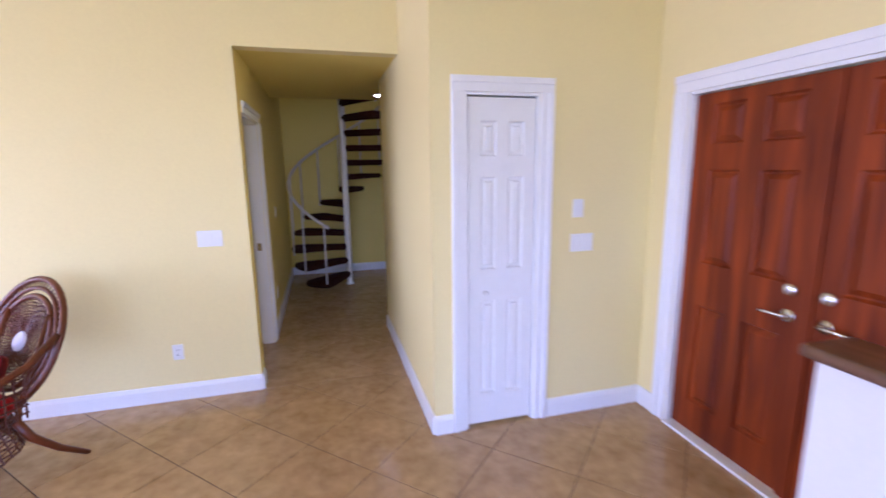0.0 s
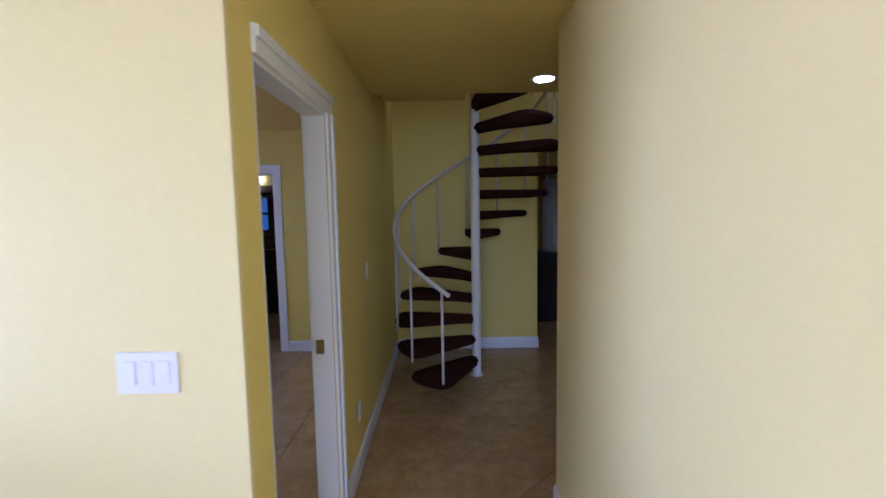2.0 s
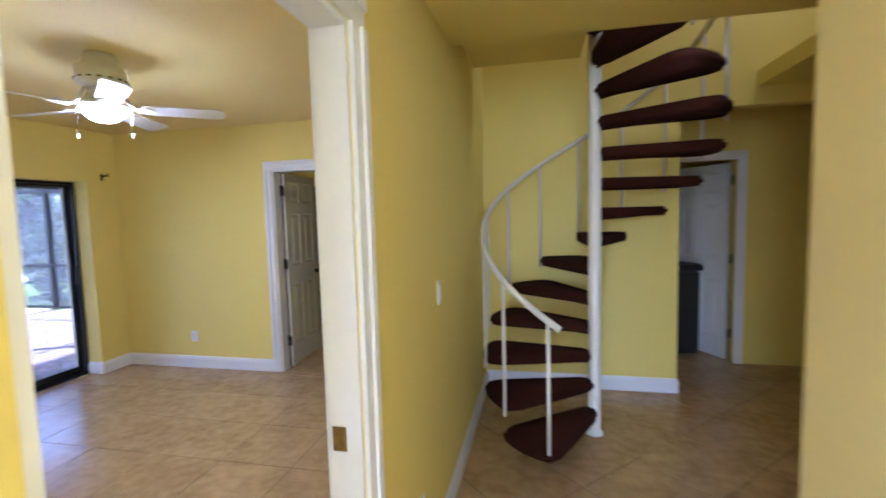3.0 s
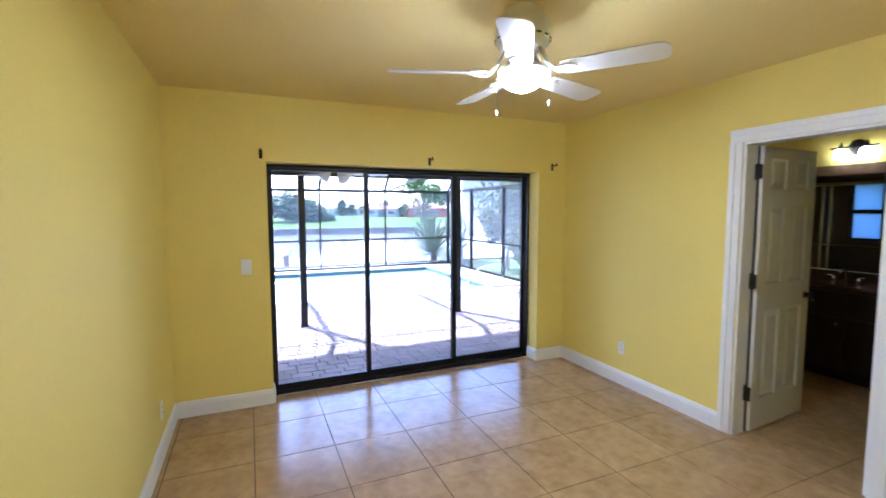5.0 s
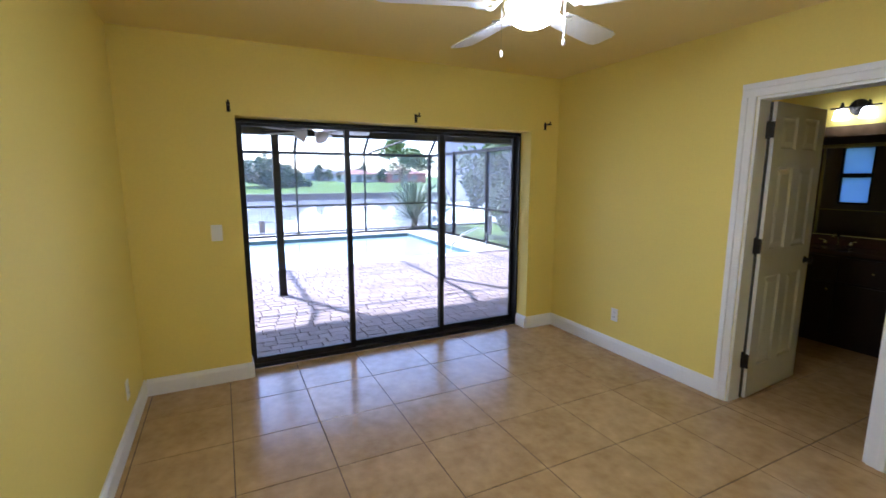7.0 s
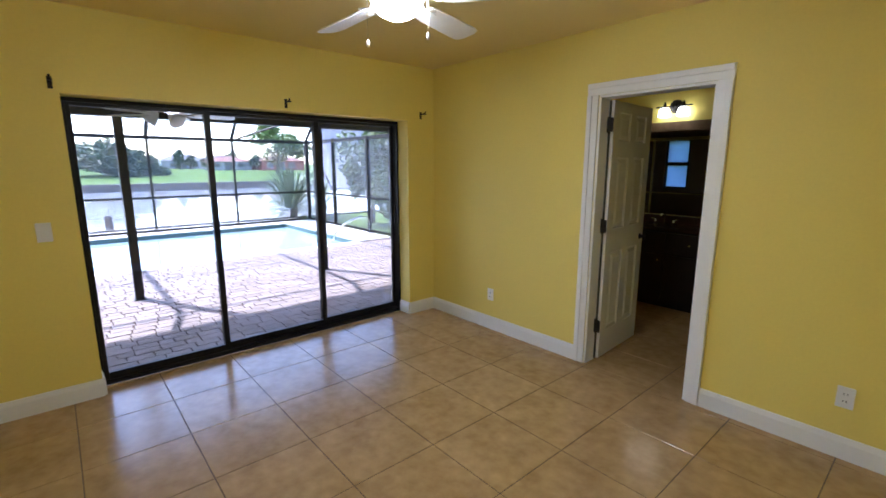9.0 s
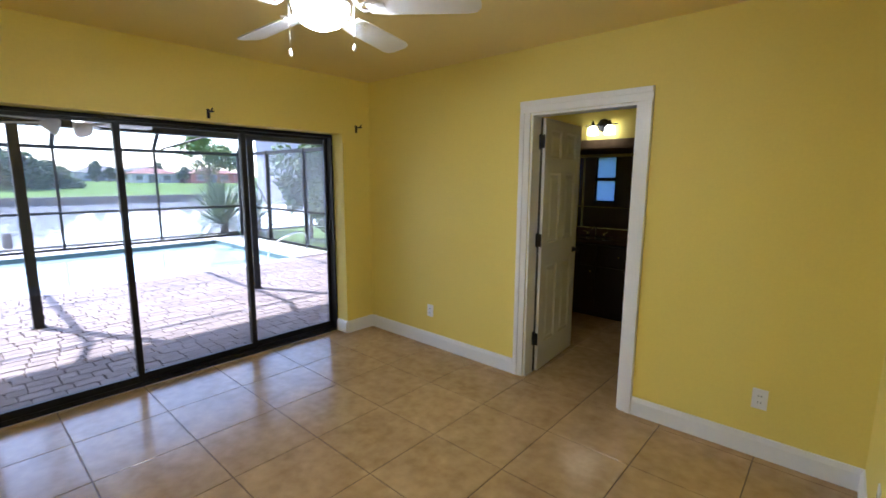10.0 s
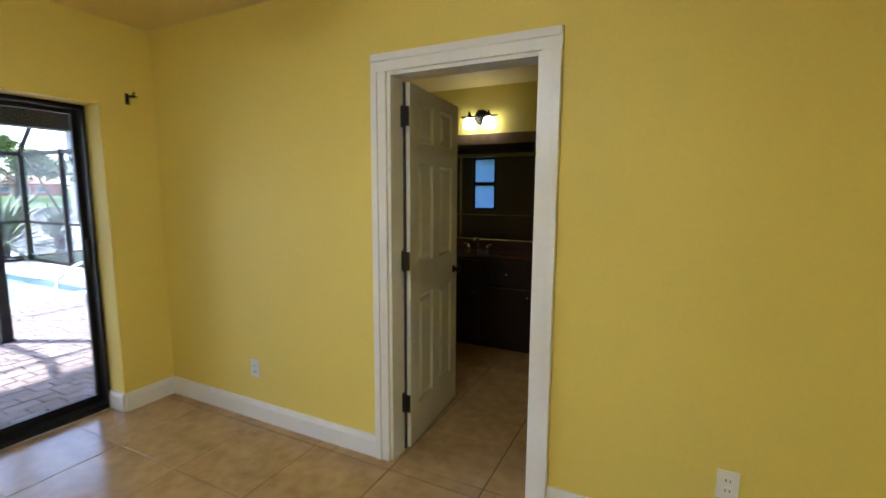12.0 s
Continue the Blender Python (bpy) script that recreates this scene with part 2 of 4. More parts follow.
def prism(bm, outline, z0, z1, bevel=0.0):
    """A flat shape with thickness."""
    low = [bm.verts.new((x, y, z0)) for x, y in outline]
    high = [bm.verts.new((x, y, z1)) for x, y in outline]
    n = len(outline)
    faces = [bm.faces.new(list(reversed(low))), bm.faces.new(high)]
    for i in range(n):
        faces.append(bm.faces.new((low[i], low[(i + 1) % n], high[(i + 1) % n], high[i])))
    if bevel:
        bmesh.ops.bevel(bm, geom=list({e for f in faces for e in f.edges}), offset=bevel, segments=2, affect="EDGES")
    return bm


def part(name, bm, mat, parent=None, label="", smooth=False, matrix=None, kind=""):
    """Links a bmesh as one mesh object, under a thing where one is given."""
    bmesh.ops.recalc_face_normals(bm, faces=bm.faces)
    me = bpy.data.meshes.new(name)
    bm.to_mesh(me)
    bm.free()
    if smooth:
        for poly in me.polygons:
            poly.use_smooth = True
    me.materials.append(mat)
    ob = new(name, me)
    if parent is not None:
        ob.parent = parent
    if matrix is not None:
        ob.matrix_basis = matrix
    return tagged(ob, label, kind=kind)


def thing(name, label, category, matrix=None, group="", kind=""):
    ob = new(name)
    ob.empty_display_size = 0.1
    if matrix is not None:
        ob.matrix_basis = matrix
    return tagged(ob, label, category, group, kind)


def struct(name, bm, mat, label):
    return tagged(part(name, bm, mat), label, name.rstrip("_0123456789").split("_")[0], kind="structure")


def wall_bm(axis, lo, hi, a0, a1, z0, z1, openings=()):
    """A wall whose faces lie at lo and hi on axis, from a0 to a1 along the other, with openings (b0, b1, low, high)."""
    bm = bmesh.new()

    def piece(p0, p1, q0, q1):
        if p1 - p0 > 1e-4 and q1 - q0 > 1e-4:
            box(bm, (lo, p0, q0) if axis == "x" else (p0, lo, q0), (hi, p1, q1) if axis == "x" else (p1, hi, q1))

    at = a0
    for b0, b1, low, high in sorted(openings):
        piece(at, b0, z0, z1)
        piece(b0, b1, z0, low)
        piece(b0, b1, high, z1)
        at = b1
    piece(at, a1, z0, z1)
    return bm

# ---- large structure ----
# bedroom: x -4.53..-0.66, y 3.55..7.20, 2.5 high; hall: x -0.56..0.57; living room south of y 3.34
struct("wall_bedroom_west", wall_bm("x", -4.83, -4.53, 3.34, 7.20, -0.1, 2.62, [(4.26, 6.87, -0.1, 1.985)]), YELLOW, "yellow painted bedroom wall round the sliding glass door")
struct("wall_bedroom_north", wall_bm("y", 7.20, 7.33, -4.83, -0.56, 0, 2.62, [(-2.665, -1.895, 0, 2.045)]), YELLOW, "yellow painted bedroom wall with the bathroom doorway")
struct("wall_living_north", wall_bm("y", 3.34, 3.36, -6.0, -0.56, 0, 3.6), YELLOW_LIT, "yellow painted wall of the living room, paled as if brightly lit")
struct("wall_bedroom_south", box(wall_bm("y", 3.36, 3.55, -6.0, -0.66, 0, 3.6), (-0.66, 3.36, 0), (-0.56, 3.50, 3.6)), YELLOW, "yellow painted bedroom wall and its end at the hall")
struct("wall_hall_west", wall_bm("x", -0.66, -0.56, 3.50, 7.20, 0, 2.62, [(3.50, 4.31, 0, 2.075)]), YELLOW, "yellow painted hall wall with the bedroom doorway")
struct("wall_hall_header", wall_bm("y", 3.34, 3.46, -0.56, 0.57, 2.49, 3.6), YELLOW_LIT, "yellow painted header over the hall opening, paled as if brightly lit")
struct("wall_hall_east", wall_bm("x", 0.57, 0.69, 2.50, 4.45, 0, 3.6), YELLOW_LIT, "yellow painted hall wall beside the closet, paled as if brightly lit")
struct("wall_closet", wall_bm("y", 2.38, 2.50, 0.57, 2.06, 0, 3.6, [(0.775, 1.245, 0, 2.085)]), YELLOW_LIT, "yellow painted wall with the closet door, paled as if brightly lit")
struct("wall_closet_back", wall_bm("y", 4.33, 4.45, 0.69, 2.5, 0, 3.6), YELLOW, "yellow painted wall behind the closet")
struct("wall_entry", wall_bm("x", 2.06, 2.26, -4.6, 2.50, 0, 3.6, [(0.58, 2.12, 0, 2.075)]), YELLOW_LIT, "yellow painted wall with the wooden entrance doors, paled as if brightly lit")
struct("wall_living_south", wall_bm("y", -4.80, -4.60, -6.0, 2.26, 0, 3.6, [(-4.0, 1.6, 0.5, 2.9)]), YELLOW_LIT, "yellow painted wall with a wide window, paled as if brightly lit")
struct("wall_living_west", wall_bm("x", -6.2, -6.0, -4.8, 3.55, 0, 3.6, [(-0.8, 3.0, 0.3, 2.4)]), YELLOW_LIT, "yellow painted living room wall, paled as if brightly lit")
struct("ceiling_living", boxed((-6.2, -4.8, 3.6), (2.26, 3.34, 3.7)), CEIL, "pale yellow living room ceiling")
struct("ceiling_bedroom", boxed((-4.53, 3.55, 2.50), (-0.66, 7.20, 2.62)), CEIL, "pale yellow painted bedroom ceiling")
bm = boxed((-0.56, 3.46, 2.50), (0.57, 5.72, 2.62))
box(bm, (0.57, 4.45, 2.50), (2.5, 5.72, 2.62))
box(bm, (1.60, 5.72, 2.50), (2.5, 7.20, 2.62))
struct("ceiling_hall", bm, YELLOW, "yellow painted hall ceiling")
struct("floor_landing", boxed((-0.56, 5.724, 2.66), (0.22, 6.63, 2.80)), YELLOW, "yellow underside of the upper landing")
# stairwell and what lies behind it
struct("wall_stair_north", wall_bm("y", 7.20, 7.32, -0.56, 2.5, 0, 4.9, [(1.05, 2.2, 0, 2.36)]), YELLOW, "yellow painted wall behind the spiral stair")
struct("wall_stair_west", wall_bm("x", -0.66, -0.56, 5.72, 7.33, 2.62, 4.9), YELLOW, "yellow painted stairwell wall above")
struct("wall_stair_south", wall_bm("y", 5.60, 5.72, -0.66, 2.5, 2.62, 4.9), YELLOW, "yellow painted stairwell wall above the hall")
struct("wall_stair_east", wall_bm("x", 2.50, 2.62, 4.33, 9.6, 0, 4.9), YELLOW, "yellow painted wall beyond the stair")
struct("ceiling_stairwell", boxed((-0.66, 5.6, 4.9), (2.62, 7.32, 5.0)), CEIL, "pale yellow stairwell ceiling")
struct("wall_back_room_west", wall_bm("x", 0.95, 1.05, 7.32, 9.6, 0, 2.62), YELLOW, "yellow painted wall of the back room")
struct("wall_back_room_north", wall_bm("y", 9.4, 9.6, 1.05, 2.5, 0, 2.62), YELLOW, "yellow painted end wall of the back room")
struct("wall_back_room_cross", wall_bm("y", 8.06, 8.16, 1.05, 2.5, 0, 2.62, [(1.12, 1.80, 0, 2.02)]), YELLOW, "yellow painted cross wall with a doorway")
struct("ceiling_back_room", boxed((1.05, 7.32, 2.50), (2.5, 9.4, 2.62)), CEIL, "pale yellow back room ceiling")
# bathroom: x -4.6..-1.2, y 7.33..11
struct("wall_bath_west", wall_bm("x", -4.75, -4.6, 7.33, 11.2, 0, 2.62), YELLOW, "yellow painted bathroom wall")
struct("wall_bath_east", wall_bm("x", -1.35, -1.2, 7.33, 11.2, 0, 2.62), YELLOW, "yellow painted bathroom wall")
struct("wall_bath_vanity", wall_bm("y", 9.50, 9.62, -4.6, -1.35, 0, 2.62, [(-4.3, -2.2, 0.98, 2.03)]), YELLOW, "yellow painted wall above the vanity")
struct("wall_bath_north", wall_bm("y", 11.0, 11.2, -4.75, -1.2, 0, 2.62, [(-3.78, -3.45, 1.22, 1.92)]), BROWNTILE, "brown tiled shower wall with a small window")
struct("ceiling_bath", boxed((-4.6, 7.33, 2.48), (-1.35, 11.0, 2.62)), CEIL, "pale yellow bathroom ceiling")
struct("roof_over_house", boxed((-6.4, -5.0, 5.0), (2.9, 11.5, 5.1)), SOFFIT, "flat roof over the house")
struct("wall_upper_storey", wall_bm("x", -0.9, -0.66, -5.0, 11.5, 3.7, 5.0), STUCCO, "cream stucco upper wall")


# the tiled floors
def clip(poly, x0, y0, x1, y1):
    for axis, edge, sign in ((0, x0, 1), (0, x1, -1), (1, y0, 1), (1, y1, -1)):
        out = []
        for a, b in zip(poly, poly[1:] + poly[:1]):
            da, db = sign * (a[axis] - edge), sign * (b[axis] - edge)
            if da >= 0:
                out.append(a)
            if da * db < 0:
                u = da / (da - db)
                out.append((a[0] + (b[0] - a[0]) * u, a[1] + (b[1] - a[1]) * u))
        poly = out
        if len(poly) < 3:
            return []
    return poly


def area(poly):
    return abs(sum(a[0] * b[1] - b[0] * a[1] for a, b in zip(poly, poly[1:] + poly[:1]))) / 2


def tile_mesh(poly, mat, depth=0.008, edge=0.0015):
    """One tile with softly broken edges, as plain mesh data round its own middle."""
    n = len(poly)
    cx, cy = sum(p[0] for p in poly) / n, sum(p[1] for p in poly) / n
    shrink = [(cx + (x - cx) * (1 - edge * 4), cy + (y - cy) * (1 - edge * 4)) for x, y in poly]
    verts = [(x - cx, y - cy, -depth) for x, y in poly] + [(x - cx, y - cy, -edge) for x, y in poly] + [(x - cx, y - cy, 0) for x, y in shrink]
    faces = [tuple(range(2 * n, 3 * n))]
    for lo in (0, n):
        faces += [(lo + i, lo + (i + 1) % n, lo + n + (i + 1) % n, lo + n + i) for i in range(n)]
    me = bpy.data.meshes.new("tile")
    me.from_pydata(verts, [], faces)
    me.materials.append(mat)
    return me, (cx, cy)


def lay_tiles(floor, rect, size, gap, origin, turn, mat, z=0.0):
    """Tiles over a rectangle; whole ones share one mesh, those at the walls are cut."""
    x0, y0, x1, y1 = rect
    c, s = math.cos(radians(turn)), math.sin(radians(turn))
    half = (size - gap) / 2
    whole = None
    reach = int(max(abs(v - o) for v, o in ((x0, origin[0]), (x1, origin[0]), (y0, origin[1]), (y1, origin[1]))) * 1.5 / size) + 2
    for i in range(-reach, reach + 1):
        for j in range(-reach, reach + 1):
            u, v = (i + 0.5) * size, (j + 0.5) * size
            sq = [(origin[0] + c * (u + du) - s * (v + dv), origin[1] + s * (u + du) + c * (v + dv)) for du, dv in ((-half, -half), (half, -half), (half, half), (-half, half))]
            cut = clip(sq, x0, y0, x1, y1)
            if len(cut) < 3 or area(cut) < 0.002:
                continue
            if area(cut) > 0.999 * (2 * half) ** 2:
                if whole is None:
                    whole, _ = tile_mesh(sq, mat)
                me, mid = whole, (sum(p[0] for p in sq) / 4, sum(p[1] for p in sq) / 4)
            else:
                me, mid = tile_mesh(cut, mat)
            ob = new("tile", me)
            ob.parent = floor
            ob.location = (mid[0], mid[1], z)


floor_bed = struct("floor_bedroom", boxed((-4.69, 3.55, -0.12), (-0.66, 7.20, -0.003)), GROUT, "beige square porcelain tiles with dark joints in the bedroom")
floor_hall = struct("floor_hall", boxed((-0.66, 3.34, -0.12), (2.5, 9.4, -0.003)), GROUT, "beige porcelain tiles laid diagonally in the hall")
floor_living = struct("floor_living", boxed((-6.0, -4.6, -0.12), (2.26, 3.34, -0.003)), GROUT, "beige porcelain tiles laid diagonally in the living room")
floor_bath = struct("floor_bath", boxed((-4.6, 7.20, -0.12), (-1.35, 11.0, -0.003)), GROUT, "beige porcelain tiles in the bathroom")


# baseboards
def baseboard(x0, y0, x1, y1, out):
    """A board of 12 cm along a wall from one point to the other, proud towards out, with an eased top."""
    bm = bmesh.new()
    a, b, o = Vector((x0, y0, 0)), Vector((x1, y1, 0)), Vector((*out, 0))
    prof = ((0.0, 0.001), (0.016, 0.001), (0.016, 0.095), (0.012, 0.108), (0.007, 0.122), (0.0, 0.125))
    ends = [[bm.verts.new(p + o * d + Vector((0, 0, z))) for d, z in prof] for p in (a, b)]
    n = len(prof)
    for i in range(n):
        bm.faces.new((ends[0][i], ends[0][(i + 1) % n], ends[1][(i + 1) % n], ends[1][i]))
    bm.faces.new(ends[0])
    bm.faces.new(list(reversed(ends[1])))
    struct("baseboard", bm, WHITE, "white painted wooden baseboard along the wall")


for run in ((-4.53, 3.55, -0.66, 3.55, (0, 1)), (-4.53, 3.566, -4.53, 4.26, (1, 0)), (-4.53, 6.87, -4.53, 7.184, (1, 0)),
            (-4.53, 7.20, -2.745, 7.20, (0, -1)), (-1.81, 7.20, -0.66, 7.20, (0, -1)), (-0.66, 4.40, -0.66, 7.184, (-1, 0)),
            (-4.53, 6.87, -4.70, 6.87, (0, -1)), (-4.53, 4.26, -4.70, 4.26, (0, 1)),
            (-6.0, 3.34, -0.56, 3.34, (0, -1)), (-0.56, 4.40, -0.56, 7.184, (1, 0)), (-0.56, 3.34, -0.56, 3.455, (1, 0)),
            (0.57, 2.38, 0.57, 4.45, (-1, 0)), (0.57, 2.38, 0.685, 2.38, (0, -1)), (1.335, 2.38, 2.06, 2.38, (0, -1)), (2.06, 2.22, 2.06, 2.364, (-1, 0)),
            (0.57, 4.45, 2.5, 4.45, (0, 1)), (-0.544, 7.20, 1.05, 7.20, (0, -1)), (1.05, 7.20, 1.05, 8.06, (1, 0)), (2.06, -4.6, 2.06, 0.48, (-1, 0))):
    baseboard(*run)


# ---- doors ----
def six_panel(parent, w, h, t, mat, cols, rows, stile, name="door_leaf", label=""):
    """A panelled leaf in its own x, z plane from the hinge at 0; rows are (low, high) of each row of panels; each panel is a part."""
    bm = bmesh.new()
    pw = (w - stile * (cols + 1)) / cols
    xs = [stile + i * (pw + stile) for i in range(cols)]
    for i in range(cols + 1):
        x = i * (pw + stile)
        box(bm, (x, -t / 2, 0), (x + stile, t / 2, h))
    zs = [0] + [v for r in rows for v in r] + [h]
    for i in range(0, len(zs), 2):
        for x in xs:
            box(bm, (x, -t / 2, zs[i]), (x + pw, t / 2, zs[i + 1]))
    leaf = part(name, bm, mat, parent, label)
    for low, high in rows:
        for x in xs:
            bm = bmesh.new()
            box(bm, (x, -t * 0.11, low), (x + pw, t * 0.11, high))
            for side in (-1, 1):
                steps = ((0.0, t * 0.40), (0.010, t * 0.12), (0.020, t * 0.12), (0.026, t * 0.20), (0.046, t * 0.44))
                rings = [[bm.verts.new((x + (d if i in (0, 3) else pw - d), side * y, low + d if i < 2 else high - d)) for i in range(4)] for d, y in
                         ((min(d, pw * 0.33), y + 0.0005) for d, y in steps)]
                for a, b in zip(rings, rings[1:]):
                    for i in range(4):
                        bm.faces.new((a[i], a[(i + 1) % 4], b[(i + 1) % 4], b[i]))
                bm.faces.new(rings[-1])
            part("panel", bm, mat, leaf)
    return leaf


def casing(parent, axis, face, out, a0, a1, top, width=0.085, sides=(True, True)):
    """Stepped trim round an opening on one wall face."""
    def strip(p0, p1, q0, q1, d, name):
        bm = bmesh.new()
        lo, hi = sorted((face, face + out * d))
        box(bm, (lo, p0, q0) if axis == "x" else (p0, lo, q0), (hi, p1, q1) if axis == "x" else (p1, hi, q1), 0.002)
        return bm
    def both(p0, p1, q0, q1, inner, name):
        bm = strip(p0, p1, q0, q1, 0.014, name)
        i0, i1, j0, j1 = inner
        lo, hi = sorted((face + out * 0.012, face + out * 0.024))
        box(bm, (lo, i0, j0) if axis == "x" else (i0, lo, j0), (hi, i1, j1) if axis == "x" else (i1, hi, j1), 0.003)
        part(name, bm, WHITE, parent)
    w = width
    if sides[0]:
        both(a0 - w, a0, 0.001, top, (a0 - w + 0.003, a0 - w * 0.55, 0.002, top), "casing_side")
    if sides[1]:
        both(a1, a1 + w, 0.001, top, (a1 + w * 0.55, a1 + w - 0.003, 0.002, top), "casing_side")
    h0 = a0 - w if sides[0] else a0
    both(h0, a1 + w, top, top + w, (h0 + 0.003, a1 + w - 0.003, top + w * 0.55, top + w - 0.003), "casing_head")


def jamb(parent, axis, lo, hi, a0, a1, top, t=0.018):
    for b0, b1, z0, z1, name in ((a0, a0 + t, 0.001, top, "jamb"), (a1 - t, a1, 0.001, top, "jamb"), (a0 + t, a1 - t, top - t, top, "head_jamb")):
        part(name, boxed((lo, b0, z0) if axis == "x" else (b0, lo, z0), (hi, b1, z1) if axis == "x" else (b1, hi, z1), 0.001), WHITE, parent)


SIX = ((0.22, 0.86), (1.05, 1.60), (1.72, 1.93))
# bathroom door, open inwards
d1 = thing("door_1", "white six-panel bathroom door standing open with dark hinges", "door", kind="structure")
casing(d1, "y", 7.20, -1, -2.665, -1.895, 2.045)
jamb(d1, "y", 7.202, 7.328, -2.665, -1.895, 2.045)
swing = 94
leaf = six_panel(d1, 0.715, 2.01, 0.035, DOORW, 2, SIX, 0.105)
leaf.matrix_basis = pose(-2.638, 7.345, 0.012, 0, 0, swing)
# solid near-black strip in place of the shade in the hinge gap
part("hinge_gap_shade", boxed((-2.652, 7.318, 0.012), (-2.640, 7.338, 2.02)), SLOT, d1, "dark strip standing for the shade in the hinge gap")
for z in (0.25, 1.05, 1.80):
    bm = boxed((-2.648, 7.296, z - 0.005), (-2.598, 7.304, z + 0.095), 0.002)
    tube(bm, ((-2.640, 7.305, z - 0.010), (-2.640, 7.305, z + 0.100)), 0.010)
    box(bm, (-2.648, 7.311, z), (-2.645, 7.325, z + 0.09))
    part("hinge", bm, IRON, d1, "black iron hinge")
bm = bmesh.new()
for s in (-1, 1):
    m = leaf.matrix_basis
    tube(bm, [m @ Vector((0.655, s * y, 0.93)) for y in (0.017, 0.03, 0.045, 0.058, 0.066)], 0.03, 12, (0.028, 0.014, 0.018, 0.028, 0.012))
part("door_knob", bm, IRON, d1, "black door knob", True)

# doorway from the hall into the bedroom
d2 = thing("door_2", "white cased doorway into the bedroom with a strike plate", "doorway", kind="structure")
casing(d2, "x", -0.56, 1, 3.50, 4.31, 2.075, sides=(False, True))
jamb(d2, "x", -0.658, -0.562, 3.50, 4.31, 2.075)
casing(d2, "x", -0.66, -1, 3.566, 4.31, 2.075, sides=(False, True))
bm = boxed((-0.645, 4.288, 0.92), (-0.605, 4.2915, 0.99), 0.001)
box(bm, (-0.633, 4.286, 0.937), (-0.617, 4.290, 0.973))
part("strike_plate", bm, BRASS, d2, "aged brass strike plate")

# narrow closet door
d3 = thing("door_3", "narrow white panelled bifold closet door, closed", "closet door", kind="structure")
casing(d3, "y", 2.38, -1, 0.775, 1.245, 2.085)
jamb(d3, "y", 2.382, 2.498, 0.775, 1.245, 2.085)
leaf = six_panel(d3, 0.425, 2.032, 0.042, DOORW, 2, ((0.20, 0.82), (1.02, 1.58), (1.70, 1.90)), 0.075)
leaf.matrix_basis = pose(0.797, 2.41, 0.025)
part("knob", lathe(bmesh.new(), ((0.008, 0), (0.007, 0.012), (0.016, 0.02), (0.017, 0.028), (0.010, 0.034)), seg=16), PLASTIC, d3, "small white knob", True, pose(0.90, 2.395, 0.90, 90))
part("closet_track", boxed((0.795, 2.42, 2.050), (1.225, 2.43, 2.066)), SLOT, d3)
part("closet_back", boxed((0.72, 3.0, 0), (1.30, 3.02, 2.3)), YELLOW, d3)

# entrance: a pair of mahogany doors
d4 = thing("door_4", "pair of red-brown mahogany six-panel entrance doors, closed", "entrance door", kind="structure")
casing(d4, "x", 2.06, -1, 0.58, 2.12, 2.075, 0.10)
jamb(d4, "x", 2.062, 2.258, 0.58, 2.12, 2.075)
EROWS = ((0.20, 0.82), (1.08, 1.62), (1.76, 1.98))
for y, side in ((2.098, -1), (0.602, 1)):
    leaf = six_panel(d4, 0.742, 2.04, 0.045, MAHOGANY, 2, EROWS, 0.115, label="mahogany door leaf with raised panels")
    leaf.matrix_basis = pose(2.125, y, 0.012, 0, 0, 90 * side)
part("astragal", boxed((2.085, 1.325, 0.012), (2.10, 1.385, 2.05), 0.004), MAHOGANY, d4)
part("threshold", boxed((2.03, 0.6, 0.001), (2.2, 2.1, 0.02), 0.006), PLASTIC, d4, "pale metal threshold")
for y, s in ((1.44, 1), (1.27, -1)):
    bm = bmesh.new()
    tube(bm, ((2.10, y, 0.94), (2.06, y, 0.94)), 0.012, 10)
    tube(bm, ((2.06, y - 0.005 * s, 0.94), (2.056, y + 0.06 * s, 0.942), (2.06, y + 0.115 * s, 0.938)), 0.009, 8)
    tube(bm, ((2.103, y, 0.94), (2.096, y, 0.94)), 0.032, 16)
    part("lever_handle", bm, NICKEL, d4, "satin nickel lever handle", True)
    bm = tube(bmesh.new(), ((2.103, y, 1.07), (2.090, y, 1.07), (2.082, y, 1.07)), 0.03, 16, radii=(0.032, 0.032, 0.022))
    box(bm, (2.064, y - 0.006, 1.052), (2.082, y + 0.006, 1.088), 0.002)
    part("deadbolt", bm, NICKEL, d4, "satin nickel deadbolt", True)

# back room doorway
d5 = thing("door_5", "white panelled back room door standing ajar", "door", kind="structure")
casing(d5, "y", 8.06, -1, 1.12, 1.80, 2.02)
leaf = six_panel(d5, 0.66, 1.99, 0.035, DOORW, 2, ((0.20, 0.82), (1.02, 1.58), (1.70, 1.90)), 0.10)
leaf.matrix_basis = pose(1.775, 8.17, 0.012, 0, 0, 118)
for z in (0.25, 1.0, 1.78):
    part("hinge", boxed((1.776, 8.10, z), (1.792, 8.118, z + 0.09), 0.002), IRON, d5, "dark hinge")

# sliding glass door
w1 = thing("window_1", "three-panel sliding glass door in a dark bronze frame", "sliding door", kind="structure")
X0, X1 = -4.80, -4.69
part("window_sill", boxed((X0 - 0.03, 4.262, 0.0), (X1, 6.868, 0.035), 0.004), BRONZE, w1, "dark bronze sill track")
part("frame_head", boxed((X0, 4.262, 1.957), (X1, 6.868, 1.983), 0.004), BRONZE, w1)
for y in (4.262, 6.85):
    part("frame_side", boxed((X0, y, 0.035), (X1, y + 0.018, 1.957), 0.004), BRONZE, w1)
